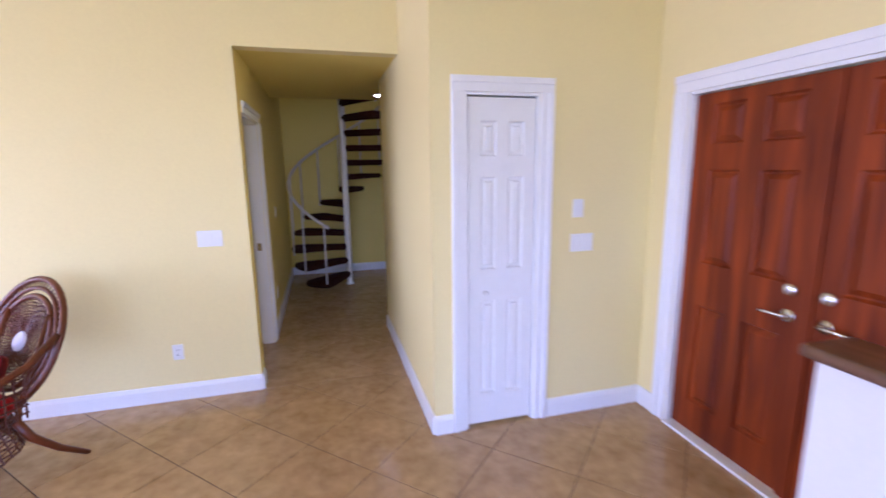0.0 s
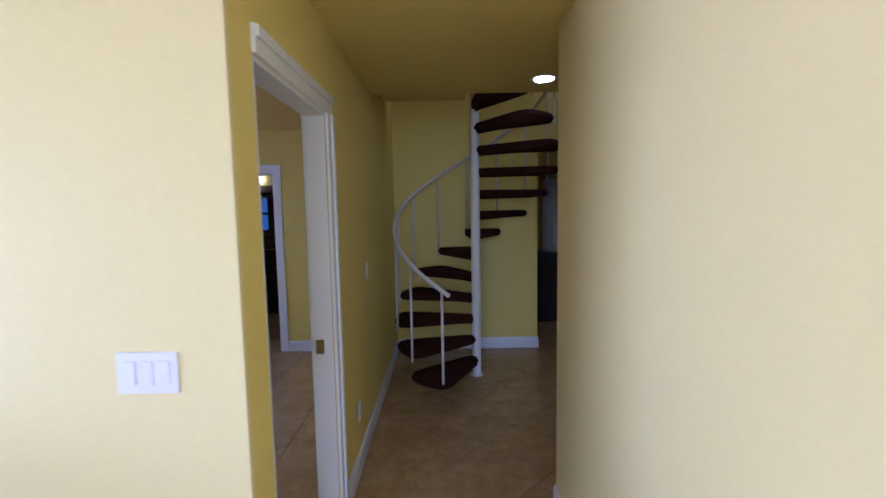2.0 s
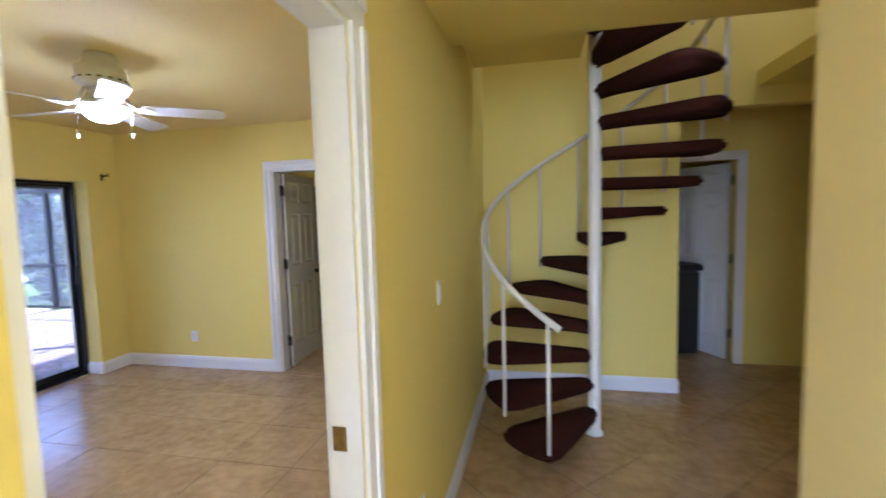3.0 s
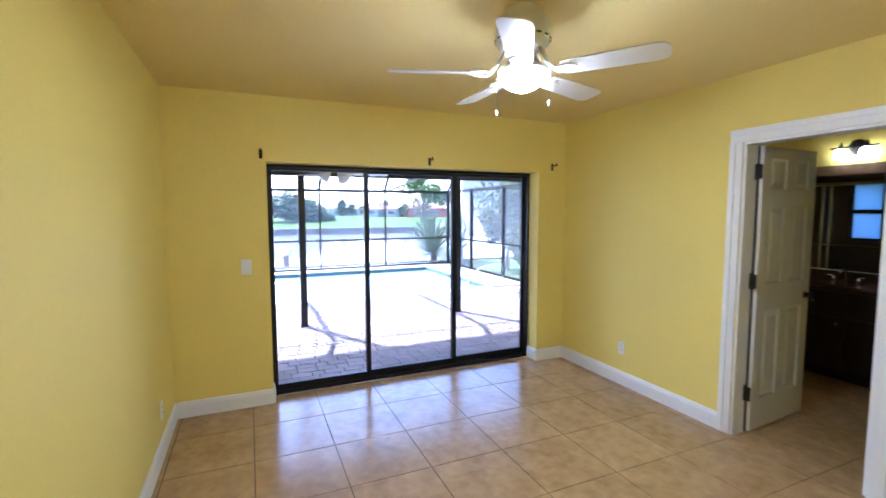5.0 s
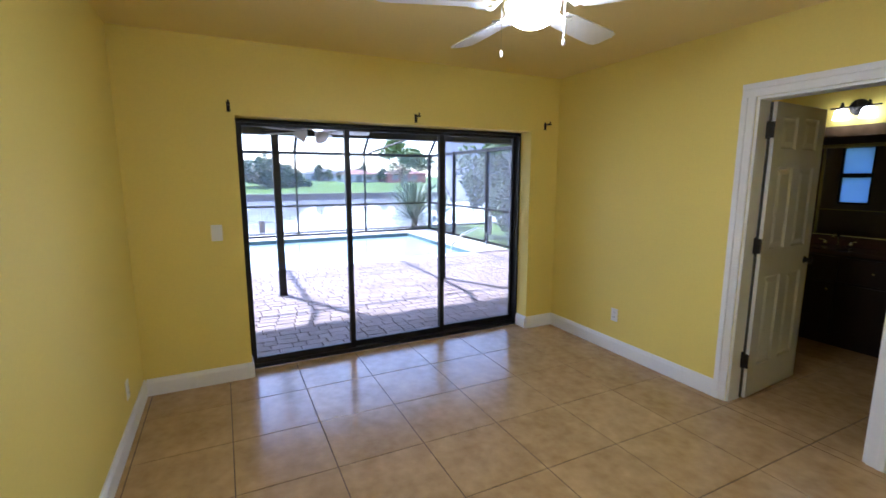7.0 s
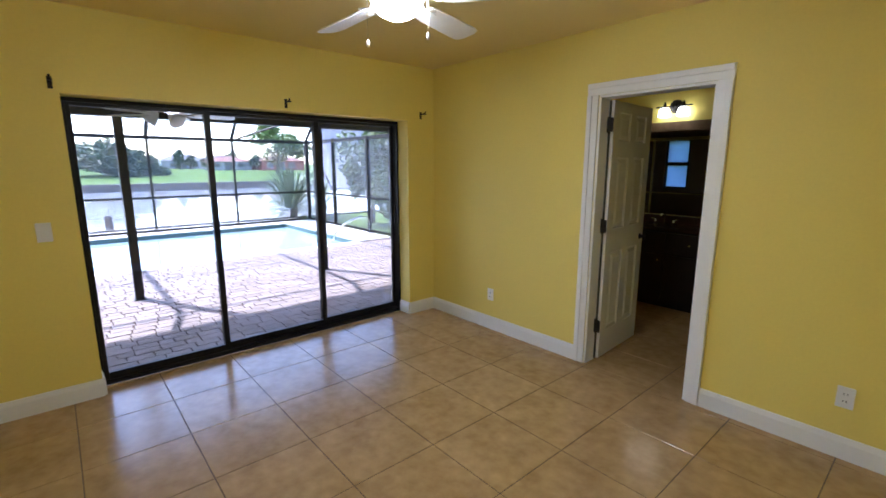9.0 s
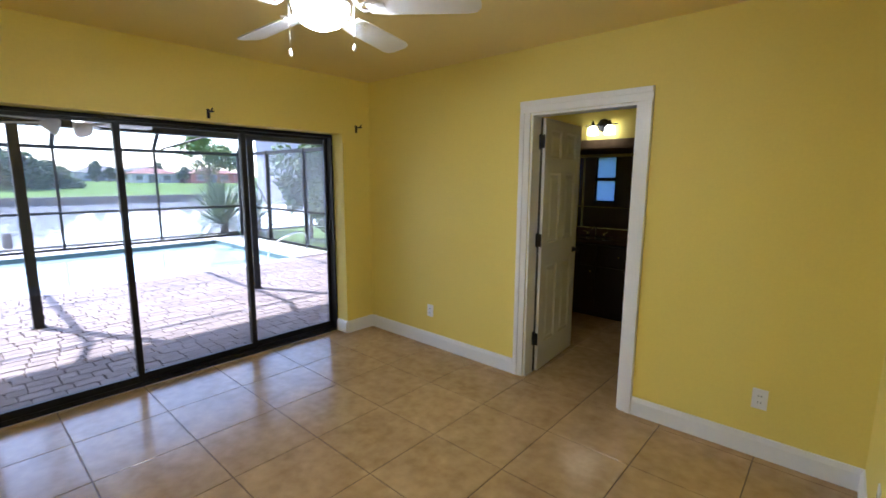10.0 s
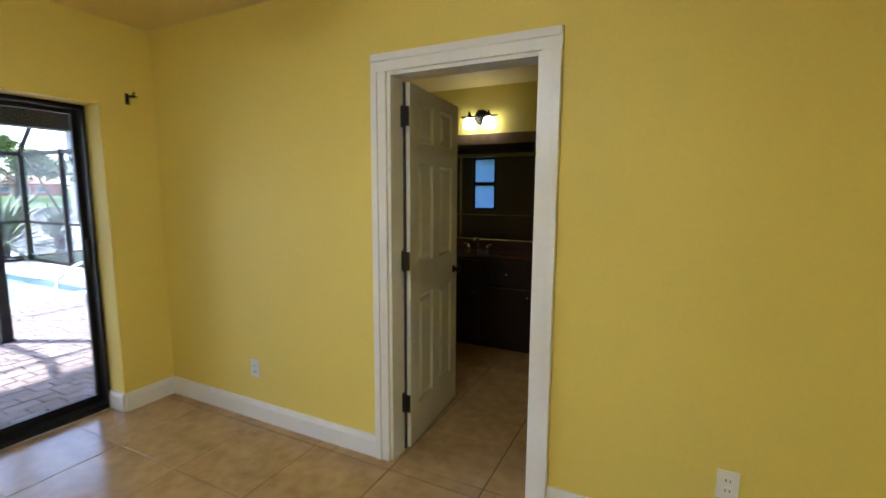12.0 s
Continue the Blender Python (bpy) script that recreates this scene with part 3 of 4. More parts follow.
for y0, y1, x, a, b in ((4.28, 5.13, -4.712, 0.026, 0.042), (5.09, 6.025, -4.745, 0.042, 0.042), (5.985, 6.85, -4.778, 0.042, 0.026)):
    sash = thing("sash", "", "")
    sash.parent = w1
    bm = boxed((x - 0.014, y0, 0.036), (x + 0.014, y0 + a, 1.956), 0.003)
    box(bm, (x - 0.014, y1 - b, 0.036), (x + 0.014, y1, 1.956), 0.003)
    box(bm, (x - 0.014, y0 + a, 0.036), (x + 0.014, y1 - b, 0.088), 0.003)
    box(bm, (x - 0.014, y0 + a, 1.932), (x + 0.014, y1 - b, 1.956), 0.003)
    part("sash_frame", bm, BRONZE, sash)
    pane = part("pane", boxed((x - 0.003, y0 + a, 0.088), (x + 0.003, y1 - b, 1.932)), DIMGLASS, sash, "glass pane with a grey tint added to dim the view")
    pane.visible_shadow = False
part("pull_handle", boxed((-4.700, 6.805, 0.95), (-4.685, 6.825, 1.15), 0.004), BRONZE, w1)
# bathroom window
w2 = thing("window_2", "small frosted sash window in a dark frame", "window", kind="structure")
for lo, hi in (((-3.78, 11.02, 1.22), (-3.755, 11.08, 1.92)), ((-3.475, 11.02, 1.22), (-3.45, 11.08, 1.92)), ((-3.755, 11.02, 1.22), (-3.475, 11.08, 1.245)),
               ((-3.755, 11.02, 1.895), (-3.475, 11.08, 1.92)), ((-3.755, 11.02, 1.545), (-3.475, 11.08, 1.595))):
    part("window_frame", boxed(lo, hi, 0.003), BRONZE, w2)
for z0, z1 in ((1.245, 1.545), (1.595, 1.895)):
    pane = part("pane", boxed((-3.755, 11.045, z0), (-3.475, 11.051, z1)), FROST, w2, "frosted glass pane")
    pane.visible_shadow = False

# ---- hall and living room things ----
def spiral_stair():
    cx, cy, rise, step, start = 0.29, 6.37, 0.198, 25.3, -129.0
    st = thing("spiral_staircase", "cream steel spiral staircase with dark brown carpeted treads", "staircase", pose(cx, cy, 0))
    part("center_pole", lathe(bmesh.new(), ((0.06, 0.001), (0.06, 0.012), (0.046, 0.02), (0.043, 0.03), (0.043, 3.9), (0.03, 3.93)), seg=20), CREAM, st, "cream painted round pole", True)
    R = 0.76

    def at(a, r, z):
        return (r * math.cos(radians(a)), r * math.sin(radians(a)), z)

    for n in range(1, 15):
        a, z = start - step * (n - 1), rise * n
        bm = bmesh.new()
        pts = [(0.036, -70), (0.10, -36), (0.40, -19), (0.66, -16.5), (0.735, -15.5), (0.765, -13), (0.775, -7), (0.778, 0), (0.775, 7), (0.765, 13), (0.735, 15.5), (0.66, 16.5), (0.40, 19), (0.10, 36), (0.036, 70)]
        prism(bm, [at(a + d, r, 0)[:2] for r, d in pts], z - 0.066, z, 0.02)
        tread = part("tread", bm, CARPET, st, smooth=True)
        bm = bmesh.new()
        tube(bm, (at(a, 0.044, z - 0.075), at(a, 0.70, z - 0.063)), 0.012, 6)
        part("tread_bracket", bm, CARPET, tread)
        # one baluster at the front corner of each tread, hanging a little below it
        b = a + step / 2 + 1.0
        top = rise * n + 0.79
        part("baluster", tube(bmesh.new(), (at(b, R, z - 0.09 if n > 1 else 0.19), at(b, R, top - 0.02)), 0.011, 8), CREAM, st, smooth=True)
    rail = []
    a0 = start + step / 2 + 6
    for i in range(75):
        a = a0 - i * 5
        rail.append(at(a, R, rise + 0.77 + (a0 - 6 - a) * rise / step))
    bm = tube(bmesh.new(), rail, 0.019, 10)
    part("handrail", bm, CREAM, st, "curved cream handrail", True)


spiral_stair()


def wall_plate(name, label, category, w, h, matrix, style):
    """A switch or socket plate; its local x runs along the wall and -y points into the room."""
    ob = thing(name, label, category, matrix)
    part("cover_plate", boxed((-w / 2, -0.006, -h / 2), (w / 2, 0.0, h / 2), 0.0025), PLASTIC, ob)
    if style == "socket":
        for z in (-0.02, 0.02):
            face = part("socket_face", boxed((-0.017, -0.008, z - 0.014), (0.017, -0.005, z + 0.014), 0.001), PLASTIC, ob)
            for x in (-0.007, 0.007):
                part("slot", boxed((x - 0.0015, -0.0088, z - 0.006), (x + 0.0015, -0.0079, z + 0.006)), SLOT, face)
    else:
        count = style
        for i in range(count):
            x = (i - (count - 1) / 2) * 0.046
            part("rocker", boxed((x - 0.016, -0.010, -0.033), (x + 0.016, -0.005, 0.033), 0.002), PLASTIC, ob)
    return ob


wall_plate("light_switch", "white triple rocker switch plate on yellow wall", "switch", 0.165, 0.115, pose(-0.82, 3.34, 1.19), 3)
wall_plate("light_switch", "white double rocker switch plate beside the closet", "switch", 0.16, 0.115, pose(1.555, 2.38, 1.18), 2)
wall_plate("thermostat", "small white wall sensor above the switches", "thermostat", 0.075, 0.115, pose(1.52, 2.38, 1.40), 1)
wall_plate("light_switch", "single white rocker switch on the hall wall", "switch", 0.072, 0.115, pose(-0.56, 5.28, 1.19, 0, 0, 90), 1)
wall_plate("light_switch", "single white rocker switch beside the glass door", "switch", 0.075, 0.118, pose(-4.53, 4.087, 1.147, 0, 0, 90), 1)
wall_plate("wall_outlet", "white double wall outlet low on the living room wall", "outlet", 0.072, 0.115, pose(-1.11, 3.34, 0.37), "socket")
wall_plate("wall_outlet", "white double wall outlet low on the hall wall", "outlet", 0.072, 0.115, pose(-0.56, 4.86, 0.36, 0, 0, 90), "socket")
wall_plate("wall_outlet", "white double wall outlet low on the bedroom wall", "outlet", 0.072, 0.115, pose(-3.68, 7.20, 0.34), "socket")
wall_plate("wall_outlet", "white double wall outlet beside the bathroom door", "outlet", 0.074, 0.118, pose(-1.121, 7.20, 0.345), "socket")
wall_plate("wall_outlet", "white double wall outlet on the shaded bedroom wall", "outlet", 0.072, 0.115, pose(-3.99, 3.55, 0.295, 0, 0, 180), "socket")
wall_plate("cable_plate", "white cable plate low on the bedroom wall", "outlet", 0.072, 0.115, pose(-0.66, 6.55, 0.33, 0, 0, -90), "socket")

# the recessed ceiling lamp
can = thing("recessed_ceiling_light", "lit round recessed ceiling light with white trim ring", "ceiling light", pose(0.70, 5.35, 2.50))
bm = lathe(bmesh.new(), ((0.062, -0.002), (0.090, -0.007), (0.095, -0.0005), (0.062, -0.0005)), seg=28)
part("trim_ring", bm, PLASTIC, can, smooth=True)
part("lens", lathe(bmesh.new(), ((0.066, -0.009), (0.068, -0.003), (0.06, -0.001)), seg=28), CANLIT, can, "glowing lens")


def bar_counter():
    b = thing("bar_half_wall", "white half wall with a brown stone cap", "half wall", pose(0, 0, 0))
    part("half_wall", boxed((1.56, -2.6, 0.0), (1.72, 0.93, 1.012), 0.004), WHITE, b)
    part("cap", boxed((1.515, -2.65, 1.012), (1.765, 0.965, 1.058), 0.018), CAPWOOD, b, "brown stone cap with rounded edge", True)


bar_counter()


def wicker_chair():
    ch = thing("wicker_armchair", "red-brown rattan armchair with woven back and red cushion", "armchair", pose(-2.01, 2.59, 0, 0, 0, 145))
    # local: +y is the way it faces, x to its left side; the back stands at y -0.28
    def loop(cx, cz, rx, rz, lean, n=40):
        out = []
        for i in range(n + 1):
            t = 2 * math.pi * i / n
            z = cz + rz * math.sin(t)
            out.append((cx + rx * math.cos(t), -0.24 - (z - 0.40) * lean, z))
        return out
    for r, s, nm in ((0.335, 0.019, "back_hoop"), (0.285, 0.013, "inner_hoop"), (0.242, 0.017, "back_hoop")):
        part(nm, tube(bmesh.new(), loop(0, 0.70, r, r * 1.0, 0.50), s, 8), RATTAN, ch, "bent rattan hoop", True)
    # weave of the back, about a pale medallion
    bm = bmesh.new()
    def on(a, r):
        z = 0.70 + r * math.sin(a)
        return (r * math.cos(a), -0.24 - (z - 0.40) * 0.50, z)
    for i in range(44):
        a = 2 * math.pi * i / 44
        tube(bm, [on(a, r) for r in (0.05, 0.14, 0.242)], 0.0042, 4)
    for k in range(11):
        r = 0.065 + k * 0.0158
        tube(bm, [(lambda p, w: (p[0], p[1] + w, p[2]))(on(2 * math.pi * i / 44, r), 0.006 * (1 if (i + k) % 2 else -1)) for i in range(45)], 0.0042, 4)
    part("woven_back", bm, WICKER, ch, "open radial weave", kind="stuff")
    bm = bmesh.new()
    for i in range(60):
        a = 2 * math.pi * i / 60
        tube(bm, [on(a, 0.282), on(a, 0.337)], 0.005, 4)
    part("binding", bm, WICKER, ch, kind="stuff")
    bm = lathe(bmesh.new(), ((0.0, -0.012), (0.05, -0.01), (0.062, 0), (0.05, 0.01), (0.0, 0.012)), seg=24)
    part("medallion", bm, PALECLOTH, ch, "pale round medallion", True, pose(0, -0.24 - 0.15, 0.70, 90 + 26))
    # posts, arms, seat, skirt, legs
    for s in (-1, 1):
        part("back_post", tube(bmesh.new(), ((s * 0.19, -0.46, 0.86), (s * 0.20, -0.34, 0.60), (s * 0.21, -0.23, 0.40), (s * 0.215, -0.21, 0.30)), 0.017, 8), RATTAN, ch, smooth=True)
        arm = [(s * 0.325, -0.41, 0.77), (s * 0.345, -0.24, 0.66), (s * 0.345, -0.05, 0.60), (s * 0.34, 0.16, 0.585), (s * 0.31, 0.30, 0.57), (s * 0.285, 0.33, 0.50), (s * 0.275, 0.30, 0.40)]
        part("arm_rail", tube(bmesh.new(), arm, 0.021, 8), RATTAN, ch, smooth=True)
        bm = bmesh.new()
        for i in range(12):
            y = -0.22 + i * 0.045
            tube(bm, ((s * 0.34, y, 0.60 + max(0, -y) * 0.25), (s * 0.30, y, 0.37)), 0.006, 4)
        for k in range(4):
            tube(bm, [(s * (0.305 + 0.008 * k), -0.23 + i * 0.045, 0.40 + 0.045 * k) for i in range(13)], 0.006, 4)
        part("side_weave", bm, WICKER, ch, kind="stuff")
        part("front_leg", tube(bmesh.new(), ((s * 0.27, 0.29, 0.36), (s * 0.28, 0.31, 0.18), (s * 0.30, 0.36, 0.0)), 0.02, 8, radii=(0.022, 0.02, 0.016)), RATTAN, ch, smooth=True)
        part("rear_leg", tube(bmesh.new(), ((s * 0.225, -0.20, 0.34), (s * 0.235, -0.25, 0.22), (s * 0.27, -0.35, 0.10), (s * 0.31, -0.47, 0.0)), 0.02, 8, radii=(0.024, 0.024, 0.020, 0.015)), RATTAN, ch, smooth=True)
    bm = bmesh.new()
    prism(bm, [(0.29 * math.cos(t) * (1.08 if math.sin(t) > 0 else 0.9), 0.03 + 0.30 * math.sin(t)) for t in (2 * math.pi * i / 28 for i in range(28))], 0.34, 0.385, 0.012)
    part("seat_base", bm, RATTAN, ch, smooth=True)
    bm = bmesh.new()
    for k in range(9):
        z = 0.34 - k * 0.019
        tube(bm, [((0.285 + 0.012 * k * 0.5) * math.cos(2 * math.pi * i / 36), 0.03 + (0.29 + 0.004 * k) * math.sin(2 * math.pi * i / 36) + 0.0, z + (0.004 if (i + k) % 2 else -0.004)) for i in range(37)], 0.007, 4)
    for i in range(36):
        a = 2 * math.pi * i / 36
        tube(bm, ((0.285 * math.cos(a), 0.03 + 0.29 * math.sin(a), 0.345), (0.335 * math.cos(a), 0.03 + 0.325 * math.sin(a), 0.185)), 0.006, 4)
    part("seat_skirt", bm, WICKER, ch, "woven skirt under the seat", kind="stuff")
    bm = boxed((-0.25, -0.22, 0.388), (0.25, 0.30, 0.49), 0.045)
    part("seat_cushion", bm, REDCLOTH, ch, "red seat cushion", True)
    bm = boxed((-0.18, -0.04, -0.12), (0.18, 0.06, 0.12), 0.05)
    part("back_pillow", bm, REDCLOTH, ch, "red back pillow", True, pose(0, -0.19, 0.59, 22))


wicker_chair()

# behind the stair: a dark bin and a tall dark pole
bin_ = thing("waste_bin", "tall black plastic bin with a rim", "bin", pose(1.42, 8.52, 0))
bm = bmesh.new()
prism(bm, ((-0.16, -0.2), (0.16, -0.2), (0.16, 0.2), (-0.16, 0.2)), 0.001, 0.9, 0.02)
part("body", bm, BLACKP, bin_)
part("lid", boxed((-0.185, -0.225, 0.9), (0.185, 0.225, 0.965), 0.02), BLACKP, bin_)
pole = thing("broom", "dark broom handle leaning on the wall", "broom", pose(1.22, 8.50, 0))
part("handle", tube(bmesh.new(), ((0, 0, 0.12), (-0.02, 0.03, 1.75)), 0.014), BLACKP, pole)
part("bristles", boxed((-0.05, -0.02, 0.0), (0.05, 0.02, 0.13), 0.006), BLACKP, pole)


# ---- bedroom things ----
def ceiling_fan(label, matrix, lamp_style, blade_mat, radius, turn, drop):
    f = thing("ceiling_fan", label, "ceiling fan", matrix)
    if drop > 0.02:
        part("down_rod", lathe(bmesh.new(), ((0.06, 0), (0.05, -0.04), (0.014, -0.05), (0.014, -drop)), seg=16), FANWHITE, f, smooth=True)
    top = -drop
    part("motor_housing", lathe(bmesh.new(), ((0.075, top), (0.085, top - 0.02), (0.088, top - 0.06), (0.12, top - 0.075), (0.125, top - 0.12), (0.118, top - 0.165), (0.09, top - 0.185)), seg=32), FANWHITE, f, smooth=True)
    bm = bmesh.new()
    for i in range(16):
        a = 2 * math.pi * i / 16
        box(bm, (-0.0025, -0.012, -0.003), (0.0025, 0.012, 0.003), 0, pose(0.1245 * math.cos(a), 0.1245 * math.sin(a), top - 0.145, 0, 60, math.degrees(a)))
    tagged(part("vents", bm, SLOT, f, "dark vent slots"), kind="stuff")
    part("switch_housing", lathe(bmesh.new(), ((0.055, top - 0.185), (0.06, top - 0.20), (0.06, top - 0.235), (0.075, top - 0.25)), seg=24), FANWHITE, f, smooth=True)
    for k in range(5):
        a = turn + 72 * k
        m = pose(0, 0, 0, 0, 0, a)
        bm = bmesh.new()
        for s in (-1, 1):
            tube(bm, [m @ Vector(p) for p in ((0.085, s * 0.012, top - 0.19), (0.12, s * 0.02, top - 0.26), (0.16, s * 0.028, top - 0.297), (0.215, s * 0.045, top - 0.288), (0.235, s * 0.02, top - 0.286))], 0.007, 6)
        box(bm, (0.18, -0.03, top - 0.294), (0.25, 0.03, top - 0.289), 0.001, m)
        part("blade_iron", bm, FANWHITE, f, smooth=True)
        tip = radius
        outline = [(0.185, -0.048), (0.24, -0.056), (tip - 0.05, -0.067), (tip - 0.015, -0.058), (tip, -0.035), (tip, 0.035), (tip - 0.015, 0.058), (tip - 0.05, 0.067), (0.24, 0.056), (0.185, 0.048)]
        bm = prism(bmesh.new(), outline, -0.003, 0.003, 0.001)
        part("blade", bm, blade_mat, f, matrix=pose(0, 0, top - 0.290, 0, 0, a) @ pose(0, 0, 0, -12))
    if lamp_style == "bowl":
        part("lamp_collar", lathe(bmesh.new(), ((0.075, top - 0.25), (0.10, top - 0.262), (0.112, top - 0.275), (0.110, top - 0.285)), seg=32), FANWHITE, f, smooth=True)
        part("lamp_bowl", lathe(bmesh.new(), ((0.107, top - 0.2855), (0.105, top - 0.30), (0.091, top - 0.33), (0.068, top - 0.352), (0.036, top - 0.366), (0.008, top - 0.370)), seg=36), GLOBE, f, "lit frosted glass bowl", True)
        for s, ln in ((-1, 0.20), (1, 0.185)):
            bm = tube(bmesh.new(), ((s * 0.10, s * 0.078, top - 0.26), (s * 0.10, s * 0.078, top - 0.25 - ln)), 0.0014, 5)
            chain = part("pull_chain", bm, NICKEL, f)
            part("pull_knob", lathe(bmesh.new(), ((0.002, 0.012), (0.006, 0.004), (0.007, -0.008), (0.004, -0.016)), (s * 0.10, s * 0.078, top - 0.25 - ln), 10), FANWHITE, chain, smooth=True)
    else:
        for k in range(3):
            a = radians(20 + 120 * k)
            m = Matrix.Translation((0.09 * math.cos(a), 0.09 * math.sin(a), top - 0.27)) @ pose(0, 0, 0, 0, 0, math.degrees(a)) @ pose(0, 0, 0, 0, -40, 0)
            bm = lathe(bmesh.new(), ((0.022, 0.01), (0.035, -0.01), (0.062, -0.06), (0.072, -0.11), (0.066, -0.12)), seg=20)
            part("lamp_shade", bm, FANWHITE, f, "white glass shade", True, m)
    return f


ceiling_fan("white five-blade ceiling fan with a lit glass bowl", pose(-2.46, 5.295, 2.50), "bowl", FANWHITE, 0.612, 36, 0.0)

for y, l in ((4.222, "with a bare screw beside it"), (5.66, "over the glass door"), (7.034, "near the room's corner")):
    br = thing("curtain_rod_bracket", "small black curtain rod bracket " + l, "bracket", pose(-4.53, y, 2.04), "curtain rod brackets")
    part("back_plate", boxed((0, -0.012, -0.035), (0.005, 0.012, 0.035), 0.002), IRON, br)
    bm = tube(bmesh.new(), ((0.004, 0, 0.012), (0.06, 0, 0.014), (0.075, 0, 0.022), (0.08, 0, 0.036)), 0.006, 6)
    box(bm, (0.045, -0.012, 0.006), (0.085, 0.012, 0.014), 0.002)
    part("arm", bm, IRON, br)

# ---- bathroom things ----
van = thing("vanity_cabinet", "espresso wooden vanity cabinet with small chrome knobs", "vanity", pose(0, 0, 0))
part("body", boxed((-3.9, 9.08, 0.09), (-1.36, 9.498, 0.858)), DARKWOOD, van)
part("toe_kick", boxed((-3.9, 9.14, 0.001), (-1.36, 9.498, 0.09)), DARKWOOD, van)
for i in range(5):
    x = -3.88 + i * 0.504
    for z0, z1 in ((0.11, 0.60), (0.62, 0.84)):
        dr = part("door" if z0 < 0.3 else "drawer", boxed((x, 9.06, z0), (x + 0.49, 9.08, z1), 0.004), DARKWOOD, van)
        part("knob", lathe(bmesh.new(), ((0.005, 0), (0.005, 0.012), (0.013, 0.02), (0.008, 0.028)), seg=12), NICKEL, dr, "chrome knob", True, pose(x + (0.245 if z0 > 0.3 else 0.44), 9.06, (z0 + z1) / 2 if z0 > 0.3 else 0.54, 90))
top = thing("bathroom_countertop", "dark red granite vanity top with backsplash", "countertop", pose(0, 0, 0))
part("slab", boxed((-3.92, 9.03, 0.86), (-1.352, 9.498, 0.895), 0.008), GRANITE, top)
part("backsplash", boxed((-3.92, 9.47, 0.895), (-1.352, 9.498, 0.985), 0.004), GRANITE, top)
sink = part("basin", lathe(bmesh.new(), ((0.17, 0.8955), (0.18, 0.898), (0.165, 0.899), (0.12, 0.8965)), (-3.05, 9.24, 0), 28), GRANITE, top, "dark basin rim", True)
fau = thing("faucet", "chrome two-handle faucet on the vanity top", "faucet", pose(-3.05, 9.41, 0.896))
part("spout", tube(bmesh.new(), ((0, 0, 0), (0, 0, 0.10), (0, -0.02, 0.125), (0, -0.08, 0.115), (0, -0.11, 0.09)), 0.010), NICKEL, fau, smooth=True)
for s in (-0.1, 0.1):
    bm = lathe(bmesh.new(), ((0.022, 0), (0.016, 0.03), (0.012, 0.045)), (s, 0, 0), 12)
    tube(bm, ((s, 0, 0.045), (s * 1.5, -0.02, 0.055)), 0.006, 6)
    part("tap_handle", bm, NICKEL, fau, smooth=True)
vl = thing("vanity_light", "black iron wall light with two lit glass shades", "wall light", pose(-3.07, 9.50, 2.19))
part("back_plate", lathe(bmesh.new(), ((0.075, 0), (0.07, 0.015), (0.04, 0.028)), seg=24), IRON, vl, "", True, pose(0, 0, 0, 90))
part("cross_bar", tube(bmesh.new(), ((-0.19, -0.07, 0.0), (0.19, -0.07, 0.0)), 0.008), IRON, vl)
part("stem", tube(bmesh.new(), ((0, -0.02, 0), (0, -0.075, 0)), 0.014), IRON, vl)
part("finial", lathe(bmesh.new(), ((0.012, -0.03), (0.022, -0.01), (0.012, 0.03), (0.016, 0.045), (0.006, 0.06)), (0, -0.075, 0), 12), IRON, vl)
for s in (-0.10, 0.10):
    part("holder", lathe(bmesh.new(), ((0.008, 0.05), (0.02, 0.01), (0.026, -0.01)), (s, -0.07, 0), 14), IRON, vl)
    part("shade", lathe(bmesh.new(), ((0.03, -0.011), (0.05, -0.03), (0.062, -0.10), (0.058, -0.11)), (s, -0.07, 0), 20), VANLIT, vl, "lit frosted glass shade", True)
sh = thing("shower_screen", "framed glass shower screen with chrome rails", "shower screen", pose(0, 0, 0))
for lo, hi in (((-4.55, 10.18, 1.86), (-2.62, 10.22, 1.90)), ((-2.66, 10.18, 0.12), (-2.62, 10.22, 1.86)), ((-3.68, 10.18, 0.12), (-3.65, 10.22, 1.86)), ((-3.62, 10.22, 0.12), (-3.59, 10.25, 1.86)), ((-4.55, 10.18, 0.08), (-2.62, 10.22, 0.12))):
    part("rail", boxed(lo, hi, 0.004), NICKEL, sh)
part("towel_bar", tube(bmesh.new(), ((-4.5, 10.15, 1.20), (-2.70, 10.15, 1.20)), 0.009), NICKEL, sh)
for x0, x1 in ((-4.5, -3.68), (-3.59, -2.66)):
    pane = part("pane", boxed((x0, 10.197, 0.12), (x1, 10.203, 1.86)), GLASS, sh)
    pane.visible_shadow = False
# tiles lining the shower
for i in range(8):
    for j in range(6):
        x, z = -4.58 + i * 0.405, 0.02 + j * 0.405
        if x + 0.4 > -3.80 and x < -3.43 and z + 0.4 > 1.2 and z < 1.94:
            continue
        part("tile", boxed((x, 10.985, z), (x + 0.4, 10.9985, z + 0.4), 0.002), BROWNTILE, bpy.data.objects["wall_bath_north"])
part("shower_lining", boxed((-1.362, 9.63, 0.001), (-1.351, 10.98, 2.47)), BROWNTILE, bpy.data.objects["wall_bath_east"])
part("shower_lining", boxed((-4.599, 9.63, 0.001), (-4.588, 10.98, 2.47)), BROWNTILE, bpy.data.objects["wall_bath_west"])
part("shower_curb", boxed((-4.58, 10.10, 0.001), (-1.37, 10.30, 0.078), 0.004), BROWNTILE, bpy.data.objects["floor_bath"])
